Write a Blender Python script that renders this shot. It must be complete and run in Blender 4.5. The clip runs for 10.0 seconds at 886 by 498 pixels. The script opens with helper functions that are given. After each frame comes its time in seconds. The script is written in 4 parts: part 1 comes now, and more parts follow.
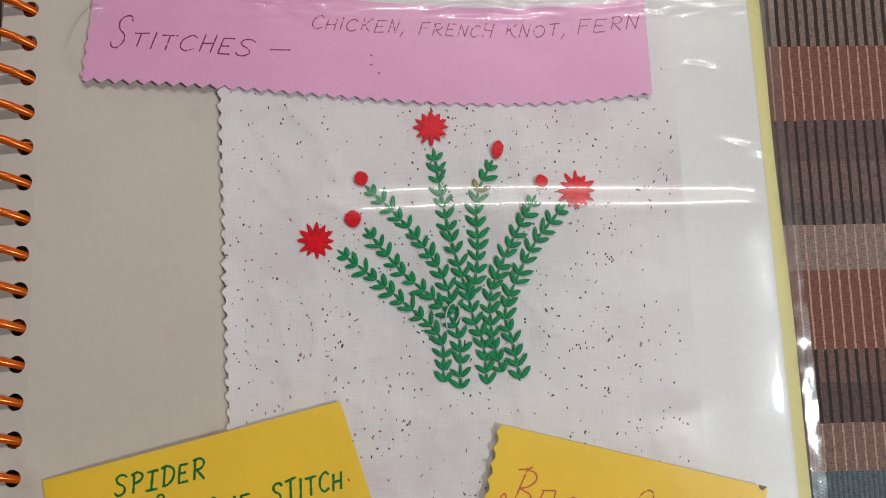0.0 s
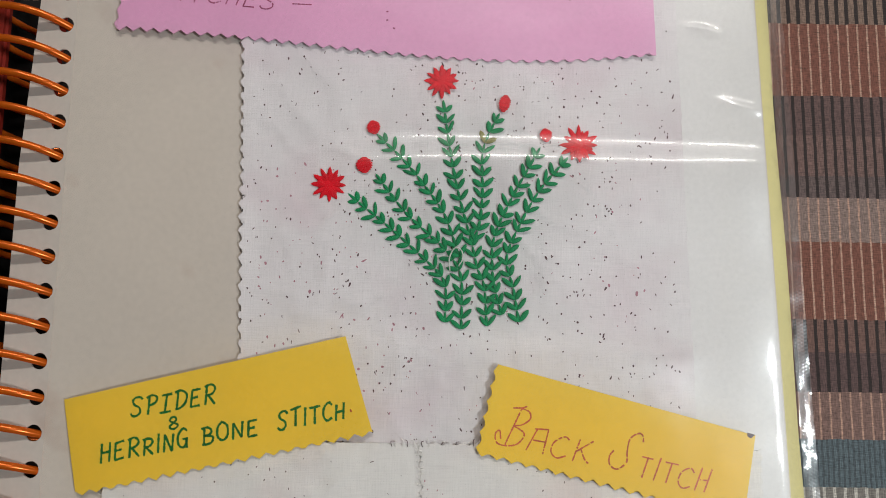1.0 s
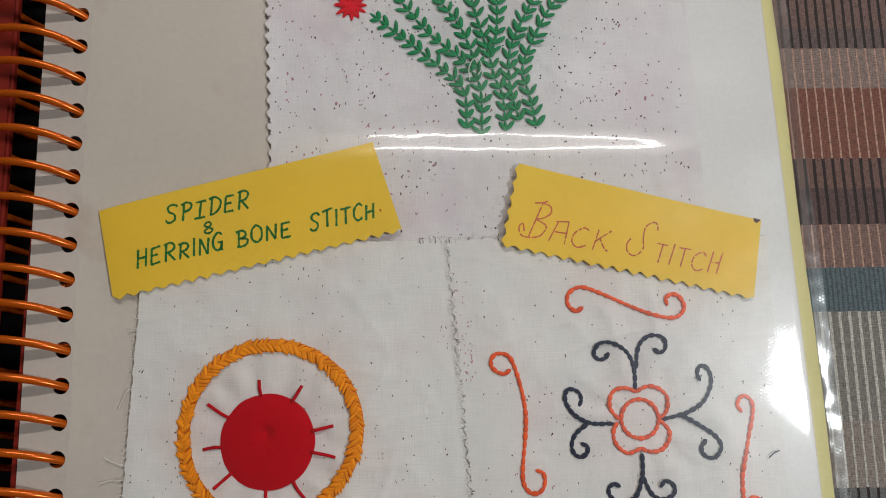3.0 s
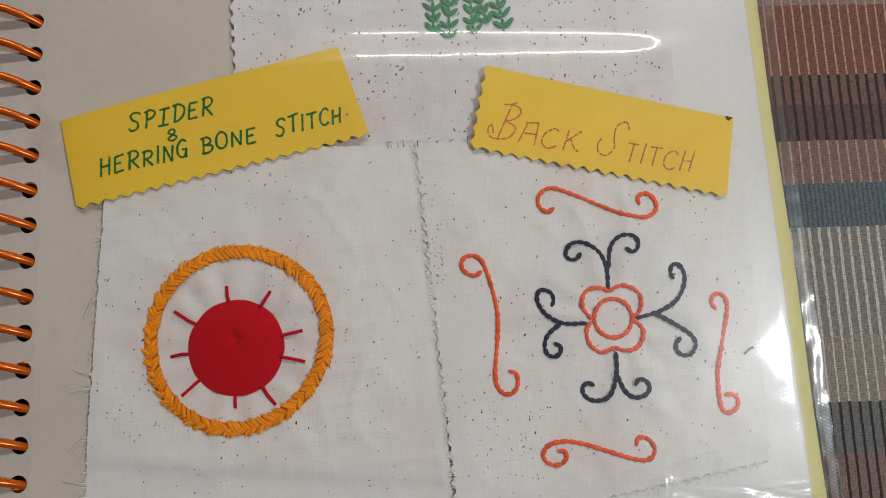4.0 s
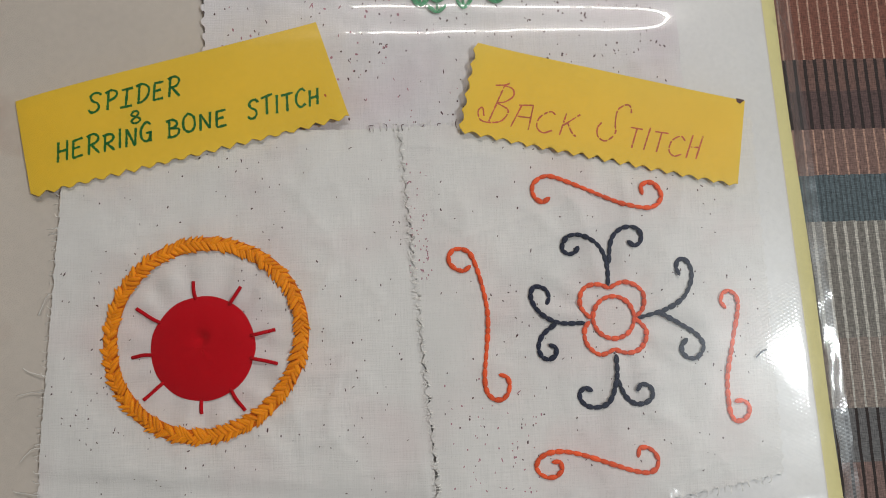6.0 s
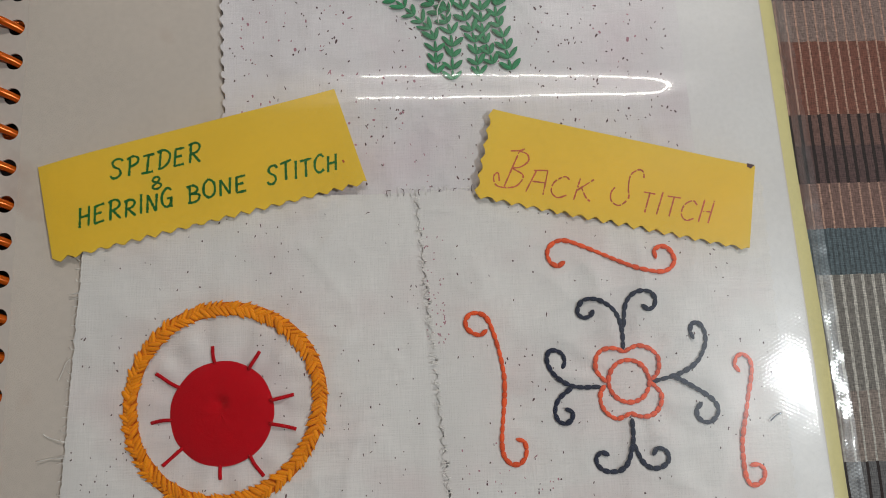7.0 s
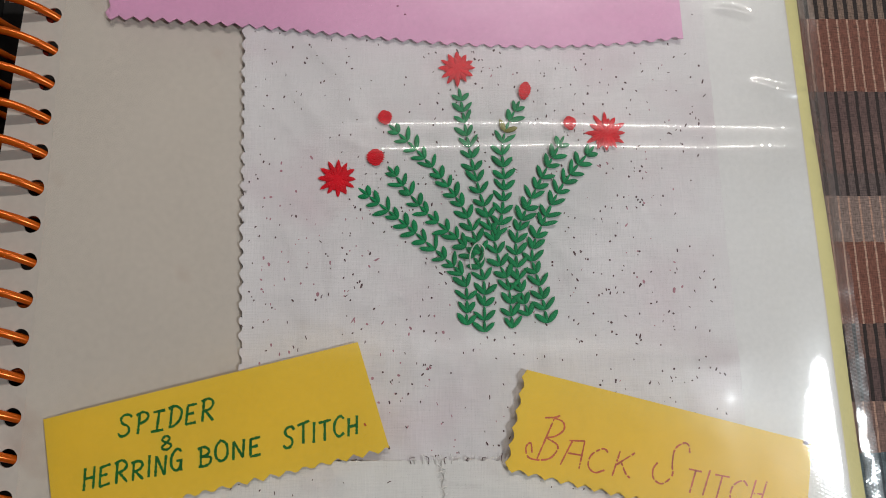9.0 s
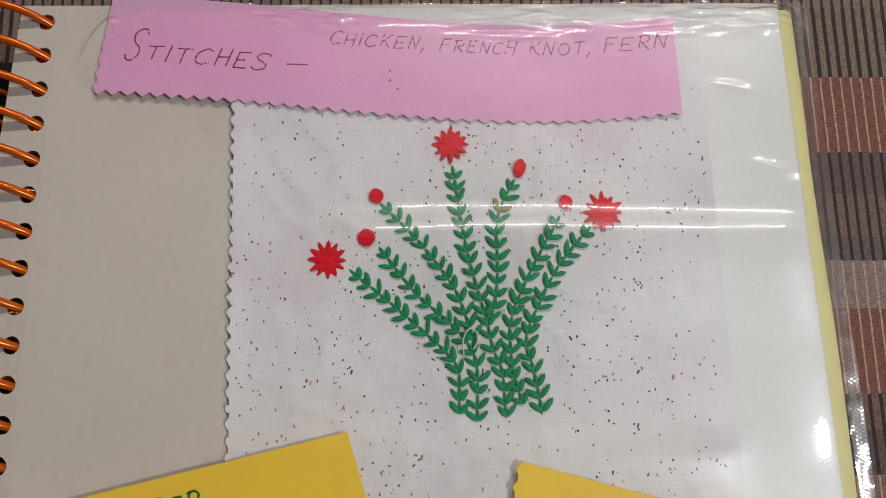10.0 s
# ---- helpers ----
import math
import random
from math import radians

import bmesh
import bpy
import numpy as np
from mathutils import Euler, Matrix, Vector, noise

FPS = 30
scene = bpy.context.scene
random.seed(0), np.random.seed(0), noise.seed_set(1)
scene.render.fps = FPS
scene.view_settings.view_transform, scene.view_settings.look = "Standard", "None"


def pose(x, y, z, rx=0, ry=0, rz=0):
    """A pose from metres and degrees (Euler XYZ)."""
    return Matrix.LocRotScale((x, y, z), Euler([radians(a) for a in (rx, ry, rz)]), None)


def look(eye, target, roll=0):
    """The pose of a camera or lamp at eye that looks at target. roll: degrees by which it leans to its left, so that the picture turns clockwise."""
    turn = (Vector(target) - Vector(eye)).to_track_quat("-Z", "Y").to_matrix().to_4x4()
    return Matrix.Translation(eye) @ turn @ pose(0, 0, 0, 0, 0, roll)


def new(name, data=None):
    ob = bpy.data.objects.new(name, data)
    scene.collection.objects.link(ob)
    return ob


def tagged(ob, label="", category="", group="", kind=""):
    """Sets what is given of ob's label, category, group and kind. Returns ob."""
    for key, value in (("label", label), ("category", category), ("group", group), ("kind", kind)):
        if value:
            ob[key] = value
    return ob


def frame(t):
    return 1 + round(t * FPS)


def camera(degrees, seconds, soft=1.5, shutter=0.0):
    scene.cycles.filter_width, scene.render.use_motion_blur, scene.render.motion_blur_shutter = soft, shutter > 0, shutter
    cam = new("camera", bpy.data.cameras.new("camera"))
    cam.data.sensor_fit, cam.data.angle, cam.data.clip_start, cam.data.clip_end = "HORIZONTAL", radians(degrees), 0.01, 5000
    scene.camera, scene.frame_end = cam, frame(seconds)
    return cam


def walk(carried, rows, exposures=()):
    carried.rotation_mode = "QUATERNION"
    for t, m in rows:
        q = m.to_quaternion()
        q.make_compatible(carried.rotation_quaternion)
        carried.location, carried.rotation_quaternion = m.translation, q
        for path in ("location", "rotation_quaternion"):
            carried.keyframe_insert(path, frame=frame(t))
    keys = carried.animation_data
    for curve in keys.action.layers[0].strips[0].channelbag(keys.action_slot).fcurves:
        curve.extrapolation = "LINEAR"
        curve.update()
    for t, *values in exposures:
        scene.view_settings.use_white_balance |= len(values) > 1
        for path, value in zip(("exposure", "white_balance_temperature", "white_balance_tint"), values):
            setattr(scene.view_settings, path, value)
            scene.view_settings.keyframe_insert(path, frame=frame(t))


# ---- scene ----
cam = camera(66.0, 10.0, soft=0.95)
PATH = [
    (0, (0.119, 0.032, 0.196), (0.147, 0.229, -1.794), 6.9),
    (0.5, (0.119, 0.019, 0.198), (0.145, 0.266, -1.787), 4.7),
    (1, (0.124, 0.013, 0.203), (0.087, 0.232, -1.785), -8.7),
    (1.5, (0.113, 0.004, 0.203), (0.144, 0.215, -1.786), 6.9),
    (2, (0.102, -0.009, 0.205), (0.165, 0.198, -1.784), 15.9),
    (2.5, (0.105, -0.031, 0.205), (0.167, 0.215, -1.779), 13.3),
    (2.7, (0.106, -0.04, 0.206), (0.162, 0.229, -1.776), 11.1),
    (3.8, (0.115, -0.075, 0.2), (0.155, 0.185, -1.783), 6.4),
    (4, (0.116, -0.079, 0.199), (0.17, 0.174, -1.784), 9.9),
    (4.5, (0.123, -0.089, 0.192), (0.165, 0.192, -1.787), 5.7),
    (5, (0.126, -0.088, 0.185), (0.18, 0.166, -1.798), 9.6),
    (5.5, (0.123, -0.087, 0.183), (0.186, 0.166, -1.8), 12.0),
    (5.7, (0.122, -0.084, 0.183), (0.176, 0.166, -1.8), 10.2),
    (6.8, (0.117, -0.069, 0.185), (0.16, 0.198, -1.796), 7.4),
    (7, (0.116, -0.067, 0.187), (0.172, 0.241, -1.789), 8.3),
    (7.5, (0.117, -0.058, 0.188), (0.153, 0.27, -1.785), 4.0),
    (8, (0.111, -0.042, 0.192), (0.157, 0.289, -1.78), 5.7),
    (8.5, (0.108, -0.025, 0.191), (0.183, 0.371, -1.768), 9.0),
    (9, (0.115, 0.002, 0.185), (0.113, 0.347, -1.785), -0.5),
    (9.5, (0.117, 0.021, 0.184), (0.113, 0.283, -1.798), -1.0),
    (10, (0.118, 0.024, 0.184), (0.106, 0.382, -1.783), -2.0),
]
RISE = Matrix.Translation((0, 0, 0.0013))
walk(cam, [(t, RISE @ look(eye, target, roll)) for t, eye, target, roll in PATH],
     [(0, -0.17), (1, -0.13), (2.5, -0.27), (4, -0.32), (5, -0.25), (5.7, -0.27), (7, -0.41), (7.5, -0.44), (8, -0.47), (8.5, -0.49), (9, -0.35), (9.5, -0.21), (10, -0.23)])

# ---- world and lights ----
world = bpy.data.worlds.new("world")
scene.world = world
world.use_nodes = True
world.node_tree.nodes["Background"].inputs[0].default_value = (0.9, 0.95, 1.0, 1)
world.node_tree.nodes["Background"].inputs[1].default_value = 0.05


def area_lamp(name, eye, target, sx, sy, watts, colour):
    data = bpy.data.lights.new(name, "AREA")
    data.shape, data.size, data.size_y, data.energy, data.color = "RECTANGLE", sx, sy, watts, colour
    ob = new(name, data)
    ob.matrix_world = look(eye, target)
    return ob


TUBE = (0.495, 1.04, 1.35)
BULB = (0.716, -0.13, 0.863)
area_lamp("tube_glow", TUBE, (0.495, 0.0, 0.0), 1.08, 0.042, 12.6, (1.0, 0.965, 0.92))
area_lamp("pendant_glow", BULB, (0.222, 0.0, 0.0), 0.09, 0.115, 4.7, (0.89, 0.97, 1.0)).data.shape = "ELLIPSE"

# ---- materials ----


def nodes_of(name):
    m = bpy.data.materials.new(name)
    m.use_nodes = True
    n, l = m.node_tree.nodes, m.node_tree.links
    return m, n, l, n["Principled BSDF"]


def add_noise(n, l, scale, detail=4.0, stretch=None):
    co = n.new("ShaderNodeTexCoord")
    tex = n.new("ShaderNodeTexNoise")
    tex.inputs["Scale"].default_value = scale
    tex.inputs["Detail"].default_value = detail
    if stretch:
        mp = n.new("ShaderNodeMapping")
        mp.inputs["Scale"].default_value = stretch
        l.new(co.outputs["Object"], mp.inputs["Vector"])
        l.new(mp.outputs["Vector"], tex.inputs["Vector"])
    else:
        l.new(co.outputs["Object"], tex.inputs["Vector"])
    return tex.outputs["Fac"]


def ramp(n, l, fac, stops, constant=False):
    r = n.new("ShaderNodeValToRGB")
    if constant:
        r.color_ramp.interpolation = "CONSTANT"
    el = r.color_ramp.elements
    while len(el) < len(stops):
        el.new(0.5)
    for e, (p, c) in zip(el, stops):
        e.position, e.color = p, (*c, 1)
    l.new(fac, r.inputs[0])
    return r.outputs[0]


def mix(n, l, fac, a, b, mode="MIX"):
    m = n.new("ShaderNodeMix")
    m.data_type, m.blend_type = "RGBA", mode
    for sock, v in ((m.inputs["Factor"], fac), (m.inputs["A"], a), (m.inputs["B"], b)):
        if isinstance(v, (int, float)):
            sock.default_value = v
        elif isinstance(v, tuple):
            sock.default_value = (*v, 1)
        else:
            l.new(v, sock)
    return m.outputs["Result"]


def math_node(n, l, op, a, b=0.0):
    m = n.new("ShaderNodeMath")
    m.operation = op
    for sock, v in ((m.inputs[0], a), (m.inputs[1], b)):
        if isinstance(v, (int, float)):
            sock.default_value = v
        else:
            l.new(v, sock)
    return m.outputs[0]


def bump(n, l, bsdf, height, distance, strength=1.0):
    b = n.new("ShaderNodeBump")
    b.inputs["Distance"].default_value = distance
    b.inputs["Strength"].default_value = strength
    l.new(height, b.inputs["Height"])
    l.new(b.outputs["Normal"], bsdf.inputs["Normal"])


def shade(c, k):
    return tuple(min(1.0, v * k) for v in c)


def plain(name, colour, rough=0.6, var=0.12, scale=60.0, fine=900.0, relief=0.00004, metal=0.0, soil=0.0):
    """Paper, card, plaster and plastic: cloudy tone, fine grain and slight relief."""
    m, n, l, b = nodes_of(name)
    big = add_noise(n, l, scale)
    small = add_noise(n, l, fine)
    c = ramp(n, l, big, [(0.3, shade(colour, 1 - var)), (0.7, shade(colour, 1 + var * 0.6))])
    c = mix(n, l, 0.25, c, ramp(n, l, small, [(0.3, shade(colour, 0.85)), (0.7, shade(colour, 1.1))]))
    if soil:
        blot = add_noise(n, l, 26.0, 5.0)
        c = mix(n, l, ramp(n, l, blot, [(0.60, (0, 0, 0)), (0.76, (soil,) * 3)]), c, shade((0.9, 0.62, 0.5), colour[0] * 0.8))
    l.new(c, b.inputs["Base Color"])
    b.inputs["Roughness"].default_value = rough
    b.inputs["Metallic"].default_value = metal
    bump(n, l, b, small, relief)
    return m


def cloth_material(name, colour, stain, stain_amount, stain_scale):
    """Plain-woven cotton with crossing yarns, slubs and a bled dye stain."""
    m, n, l, b = nodes_of(name)
    warp = add_noise(n, l, 1.0, 3.0, (2600, 160, 1))
    weft = add_noise(n, l, 1.0, 3.0, (160, 2600, 1))
    weave = math_node(n, l, "ADD", warp, weft)
    cloud = add_noise(n, l, 45.0)
    c = ramp(n, l, math_node(n, l, "MULTIPLY", weave, 0.5), [(0.36, shade(colour, 0.92)), (0.62, shade(colour, 1.04))])
    c = mix(n, l, ramp(n, l, cloud, [(0.35, (0, 0, 0)), (0.8, (1, 1, 1))]), c, shade(colour, 0.93))
    blot = add_noise(n, l, stain_scale, 5.0)
    amount = ramp(n, l, blot, [(0.5, (0, 0, 0)), (0.78, (stain_amount,) * 3)])
    c = mix(n, l, amount, c, stain)
    l.new(c, b.inputs["Base Color"])
    b.inputs["Roughness"].default_value = 0.85
    bump(n, l, b, weave, 0.00012, 0.7)
    return m


def thread_material(name, colour, rough=0.45, spread=0.2):
    """Stranded cotton: soft sheen, each stitch a little different."""
    m, n, l, b = nodes_of(name)
    info = n.new("ShaderNodeObjectInfo")
    geo = n.new("ShaderNodeNewGeometry")
    r = math_node(n, l, "FRACT", math_node(n, l, "ADD", info.outputs["Random"], geo.outputs["Random Per Island"]))
    c = ramp(n, l, r, [(0.0, shade(colour, 1 - spread)), (1.0, shade(colour, 1 + spread))])
    grain = add_noise(n, l, 2400.0, 2.0)
    c = mix(n, l, 0.35, c, ramp(n, l, grain, [(0.3, shade(colour, 0.7)), (0.7, shade(colour, 1.25))]))
    l.new(c, b.inputs["Base Color"])
    b.inputs["Roughness"].default_value = rough + 0.1
    b.inputs["Specular IOR Level"].default_value = 0.15
    b.inputs["Sheen Weight"].default_value = 0.05
    bump(n, l, b, grain, 0.0001, 0.5)
    return m


def film_material():
    """Clear polypropylene: sharp reflections and a faint matt haze."""
    m, n, l, b = nodes_of("clear_film")
    out = n["Material Output"]
    clear = n.new("ShaderNodeBsdfTransparent")
    clear.inputs[0].default_value = (0.995, 0.995, 0.99, 1)
    sharp, haze = n.new("ShaderNodeBsdfGlossy"), n.new("ShaderNodeBsdfGlossy")
    sharp.inputs["Roughness"].default_value = 0.055
    haze.inputs["Roughness"].default_value = 0.33
    gloss = n.new("ShaderNodeMixShader")
    gloss.inputs[0].default_value = 0.53
    l.new(sharp.outputs[0], gloss.inputs[1])
    l.new(haze.outputs[0], gloss.inputs[2])
    fres = n.new("ShaderNodeFresnel")
    fres.inputs["IOR"].default_value = 1.5
    both = n.new("ShaderNodeMixShader")
    l.new(math_node(n, l, "MULTIPLY", fres.outputs[0], 2.1), both.inputs[0])
    l.new(clear.outputs[0], both.inputs[1])
    l.new(gloss.outputs[0], both.inputs[2])
    l.new(both.outputs[0], out.inputs["Surface"])
    bp = n.new("ShaderNodeBump")
    bp.inputs["Distance"].default_value = 0.0004
    bp.inputs["Strength"].default_value = 0.12
    co = n.new("ShaderNodeTexCoord")
    sep = n.new("ShaderNodeSeparateXYZ")
    l.new(co.outputs["Object"], sep.inputs[0])
    dia = [math_node(n, l, "SINE", math_node(n, l, "MULTIPLY", math_node(n, l, "ADD", math_node(n, l, "MULTIPLY", sep.outputs["X"], kx), math_node(n, l, "MULTIPLY", sep.outputs["Y"], ky)), 6000.0))
           for kx, ky in ((0.5, 1.0), (-0.55, 1.0))]
    emboss = math_node(n, l, "MULTIPLY", math_node(n, l, "ADD", dia[0], dia[1]), 0.045)
    near_edge = n.new("ShaderNodeMapRange")
    near_edge.inputs["From Min"].default_value, near_edge.inputs["From Max"].default_value = 0.185, 0.212
    l.new(sep.outputs["X"], near_edge.inputs["Value"])
    emboss = math_node(n, l, "MULTIPLY", emboss, near_edge.outputs[0])
    l.new(math_node(n, l, "ADD", add_noise(n, l, 70.0, 3.0), emboss), bp.inputs["Height"])
    for s in (fres, sharp, haze):
        l.new(bp.outputs["Normal"], s.inputs["Normal"])
    return m


def striped_material(period, bands):
    """Striped furnishing fabric: bands across y, each with its ground, rib colour and rib width."""
    m, n, l, b = nodes_of("striped_fabric")
    co = n.new("ShaderNodeTexCoord")
    sep = n.new("ShaderNodeSeparateXYZ")
    l.new(co.outputs["Object"], sep.inputs[0])
    lo, hi = bands[-1][0], bands[0][0]
    wob = math_node(n, l, "MULTIPLY", math_node(n, l, "SUBTRACT", add_noise(n, l, 400.0), 0.5), 0.0012)
    yy = math_node(n, l, "ADD", sep.outputs["Y"], wob)
    along = math_node(n, l, "FRACT", math_node(n, l, "DIVIDE", math_node(n, l, "SUBTRACT", yy, lo), hi - lo))
    order = sorted(bands[:-1], key=lambda r: r[1])
    pos = [(max(0.0, (r[1] - lo) / (hi - lo)), r) for r in order]
    ground = ramp(n, l, along, [(p, r[2]) for p, r in pos], True)
    rib = ramp(n, l, along, [(p, r[3]) for p, r in pos], True)
    wide = ramp(n, l, along, [(p, (r[4],) * 3) for p, r in pos], True)
    lean = math_node(n, l, "ADD", sep.outputs["X"], math_node(n, l, "MULTIPLY", sep.outputs["Y"], 0.012))
    lean = math_node(n, l, "ADD", lean, math_node(n, l, "MULTIPLY", math_node(n, l, "SUBTRACT", add_noise(n, l, 120.0), 0.5), 0.0006))
    often = ramp(n, l, along, [(p, (0.5 if r[3] == SLATE else 0.25,) * 3) for p, r in pos], True)
    tri = math_node(n, l, "PINGPONG", math_node(n, l, "MULTIPLY", math_node(n, l, "DIVIDE", lean, period), math_node(n, l, "MULTIPLY", often, 4.0)), 0.5)
    on = math_node(n, l, "LESS_THAN", tri, wide)
    c = mix(n, l, on, ground, rib)
    weave = math_node(n, l, "ADD", add_noise(n, l, 1.0, 2.0, (400, 2600, 1)), add_noise(n, l, 1.0, 2.0, (2600, 400, 1)))
    c = mix(n, l, 0.55, c, ramp(n, l, math_node(n, l, "MULTIPLY", weave, 0.5), [(0.32, (0.1, 0.1, 0.1)), (0.68, (2.5, 2.5, 2.5))]), "MULTIPLY")
    l.new(c, b.inputs["Base Color"])
    b.inputs["Roughness"].default_value = 0.8
    b.inputs["Sheen Weight"].default_value = 0.15
    bump(n, l, b, weave, 0.0002, 0.6)
    return m


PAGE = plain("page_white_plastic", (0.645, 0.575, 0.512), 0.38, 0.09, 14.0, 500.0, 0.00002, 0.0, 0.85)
# paler than PAGE: veil of light on the film put into the colour
GLARE_WHITE = plain("page_glare_white", (0.725, 0.70, 0.69), 0.55, 0.04, 22.0, 700.0, 0.00002)
YELLOW = plain("yellow_card", (0.83, 0.56, 0.045), 0.7, 0.05, 40.0)
LEMON = plain("lemon_sheet", (0.74, 0.66, 0.30), 0.6, 0.06, 40.0)
PINK = plain("pink_card", (0.75, 0.39, 0.585), 0.7, 0.05, 40.0)
MUSLIN = cloth_material("speckled_muslin", (0.74, 0.70, 0.705), (0.60, 0.44, 0.49), 0.5, 30.0)
COTTON = cloth_material("white_cotton", (0.755, 0.725, 0.70), (0.66, 0.50, 0.50), 0.4, 34.0)
FLECK = thread_material("brown_fleck", (0.10, 0.05, 0.055), 0.9)
GREEN = thread_material("green_thread", (0.004, 0.235, 0.080))
RED = thread_material("red_thread", (0.70, 0.004, 0.016))
CRIMSON = thread_material("crimson_thread", (0.50, 0.002, 0.010), 0.85)
ORANGE = thread_material("orange_thread", (0.93, 0.285, 0.008), 0.5, 0.24)
RUSSET = thread_material("russet_band", (0.60, 0.14, 0.006), 0.8)
CORAL = thread_material("coral_thread", (0.86, 0.10, 0.022), 0.45, 0.28)
NAVY = thread_material("navy_thread", (0.006, 0.010, 0.036))
WHITE_YARN = thread_material("white_yarn", (0.75, 0.72, 0.68))
DYE = thread_material("bled_dye", (0.42, 0.20, 0.24), 0.9)
OLIVE = thread_material("olive_thread", (0.22, 0.20, 0.04))
INK_GREEN = plain("green_ink", (0.003, 0.165, 0.035), 0.5, 0.25, 300.0)
INK_RED = plain("red_ink", (0.55, 0.10, 0.04), 0.5, 0.3, 300.0)
INK_PLUM = plain("plum_ink", (0.30, 0.035, 0.11), 0.5, 0.3, 300.0)
COPPER = plain("copper_orange_coil", (0.78, 0.145, 0.010), 0.24, 0.1, 200.0, 1500.0, 0.00001, 0.45)
BLACK = plain("black_cover", (0.012, 0.010, 0.010), 0.5, 0.2)
MAROON = plain("maroon_board", (0.24, 0.018, 0.010), 0.45, 0.2)
EDGES = plain("page_edges", (0.55, 0.52, 0.46), 0.6, 0.2, 200.0)
WALL = plain("cream_plaster", (0.46, 0.43, 0.38), 0.8, 0.05, 3.0, 90.0, 0.0003)
CEIL = plain("white_ceiling_paint", (0.62, 0.61, 0.59), 0.8, 0.04, 3.0, 90.0, 0.0003)
FLOOR = plain("grey_floor", (0.22, 0.20, 0.18), 0.5, 0.1, 4.0, 60.0, 0.0002)
METAL = plain("white_enamel", (0.75, 0.75, 0.73), 0.35, 0.04)
FILM = film_material()
GLOW, gn, gl, gb = nodes_of("lamp_glass")
gb.inputs["Base Color"].default_value = (0.85, 0.85, 0.83, 1)
gb.inputs["Emission Color"].default_value = (1, 0.97, 0.92, 1)
gb.inputs["Emission Strength"].default_value = 4.0

MM = 0.001
MAT_Z = -0.053

# ---- mesh helpers ----


def linked(name, verts, faces, material, parent=None, label="", smooth=True, rim=0):
    me = bpy.data.meshes.new(name)
    me.from_pydata([tuple(v) for v in verts], [], faces)
    me.materials.append(material)
    if smooth:
        me.polygons.foreach_set("use_smooth", [True] * (len(me.polygons) - rim) + [False] * rim)
    me.update()
    ob = new(name, me)
    if parent:
        ob.parent = parent
    return tagged(ob, label)


def part(name, bm, material, parent=None, label="", smooth=False):
    me = bpy.data.meshes.new(name)
    bm.to_mesh(me)
    bm.free()
    me.materials.append(material)
    if smooth:
        me.polygons.foreach_set("use_smooth", [True] * len(me.polygons))
    ob = new(name, me)
    if parent:
        ob.parent = parent
    return tagged(ob, label)


def box(name, lo, hi, material, parent=None, label="", bevel=0.0):
    bm = bmesh.new()
    bmesh.ops.create_cube(bm, size=1.0)
    for v in bm.verts:
        v.co = Vector([l + (c + 0.5) * (h - l) for c, l, h in zip(v.co, lo, hi)])
    if bevel:
        bmesh.ops.bevel(bm, geom=list(bm.edges), offset=bevel, segments=2, affect="EDGES")
    return part(name, bm, material, parent, label)


def sheet(nu, nv, place, thick):
    """A grid sheet with thickness: place(u, v) gives x, y, z in metres."""
    verts = []
    for j in range(nv + 1):
        for i in range(nu + 1):
            verts.append(place(i / nu, j / nv))
    n = len(verts)
    verts += [(x, y, z - thick) for x, y, z in verts]
    at = lambda i, j: j * (nu + 1) + i
    faces = []
    for j in range(nv):
        for i in range(nu):
            q = (at(i, j), at(i + 1, j), at(i + 1, j + 1), at(i, j + 1))
            faces.append(q)
            faces.append(tuple(n + k for k in reversed(q)))
    rim = [at(i, 0) for i in range(nu)] + [at(nu, j) for j in range(nv)] + [at(i, nv) for i in range(nu, 0, -1)] + [at(0, j) for j in range(nv, 0, -1)]
    m, c = len(verts), len(rim)
    verts += [verts[a] for a in rim] + [verts[n + a] for a in rim]
    for a in range(c):
        b = (a + 1) % c
        faces.append((m + b, m + a, m + c + a, m + c + b))
    return verts, faces


def tube(points, radius, sides=8):
    """A round rod along points (Vectors)."""
    verts, faces = [], []
    m = len(points)
    up = Vector((0, 0, 1))
    for i, p in enumerate(points):
        d = (points[min(i + 1, m - 1)] - points[max(i - 1, 0)]).normalized()
        side = d.cross(up)
        if side.length < 1e-4:
            side = Vector((0, 1, 0))
        side.normalize()
        top = side.cross(d)
        for k in range(sides):
            a = 2 * math.pi * k / sides
            verts.append(p + side * (math.cos(a) * radius) + top * (math.sin(a) * radius))
    for i in range(m - 1):
        for k in range(sides):
            faces.append((i * sides + k, i * sides + (k + 1) % sides, (i + 1) * sides + (k + 1) % sides, (i + 1) * sides + k))
    faces.append(tuple(range(sides))[::-1])
    faces.append(tuple((m - 1) * sides + k for k in range(sides)))
    return verts, faces


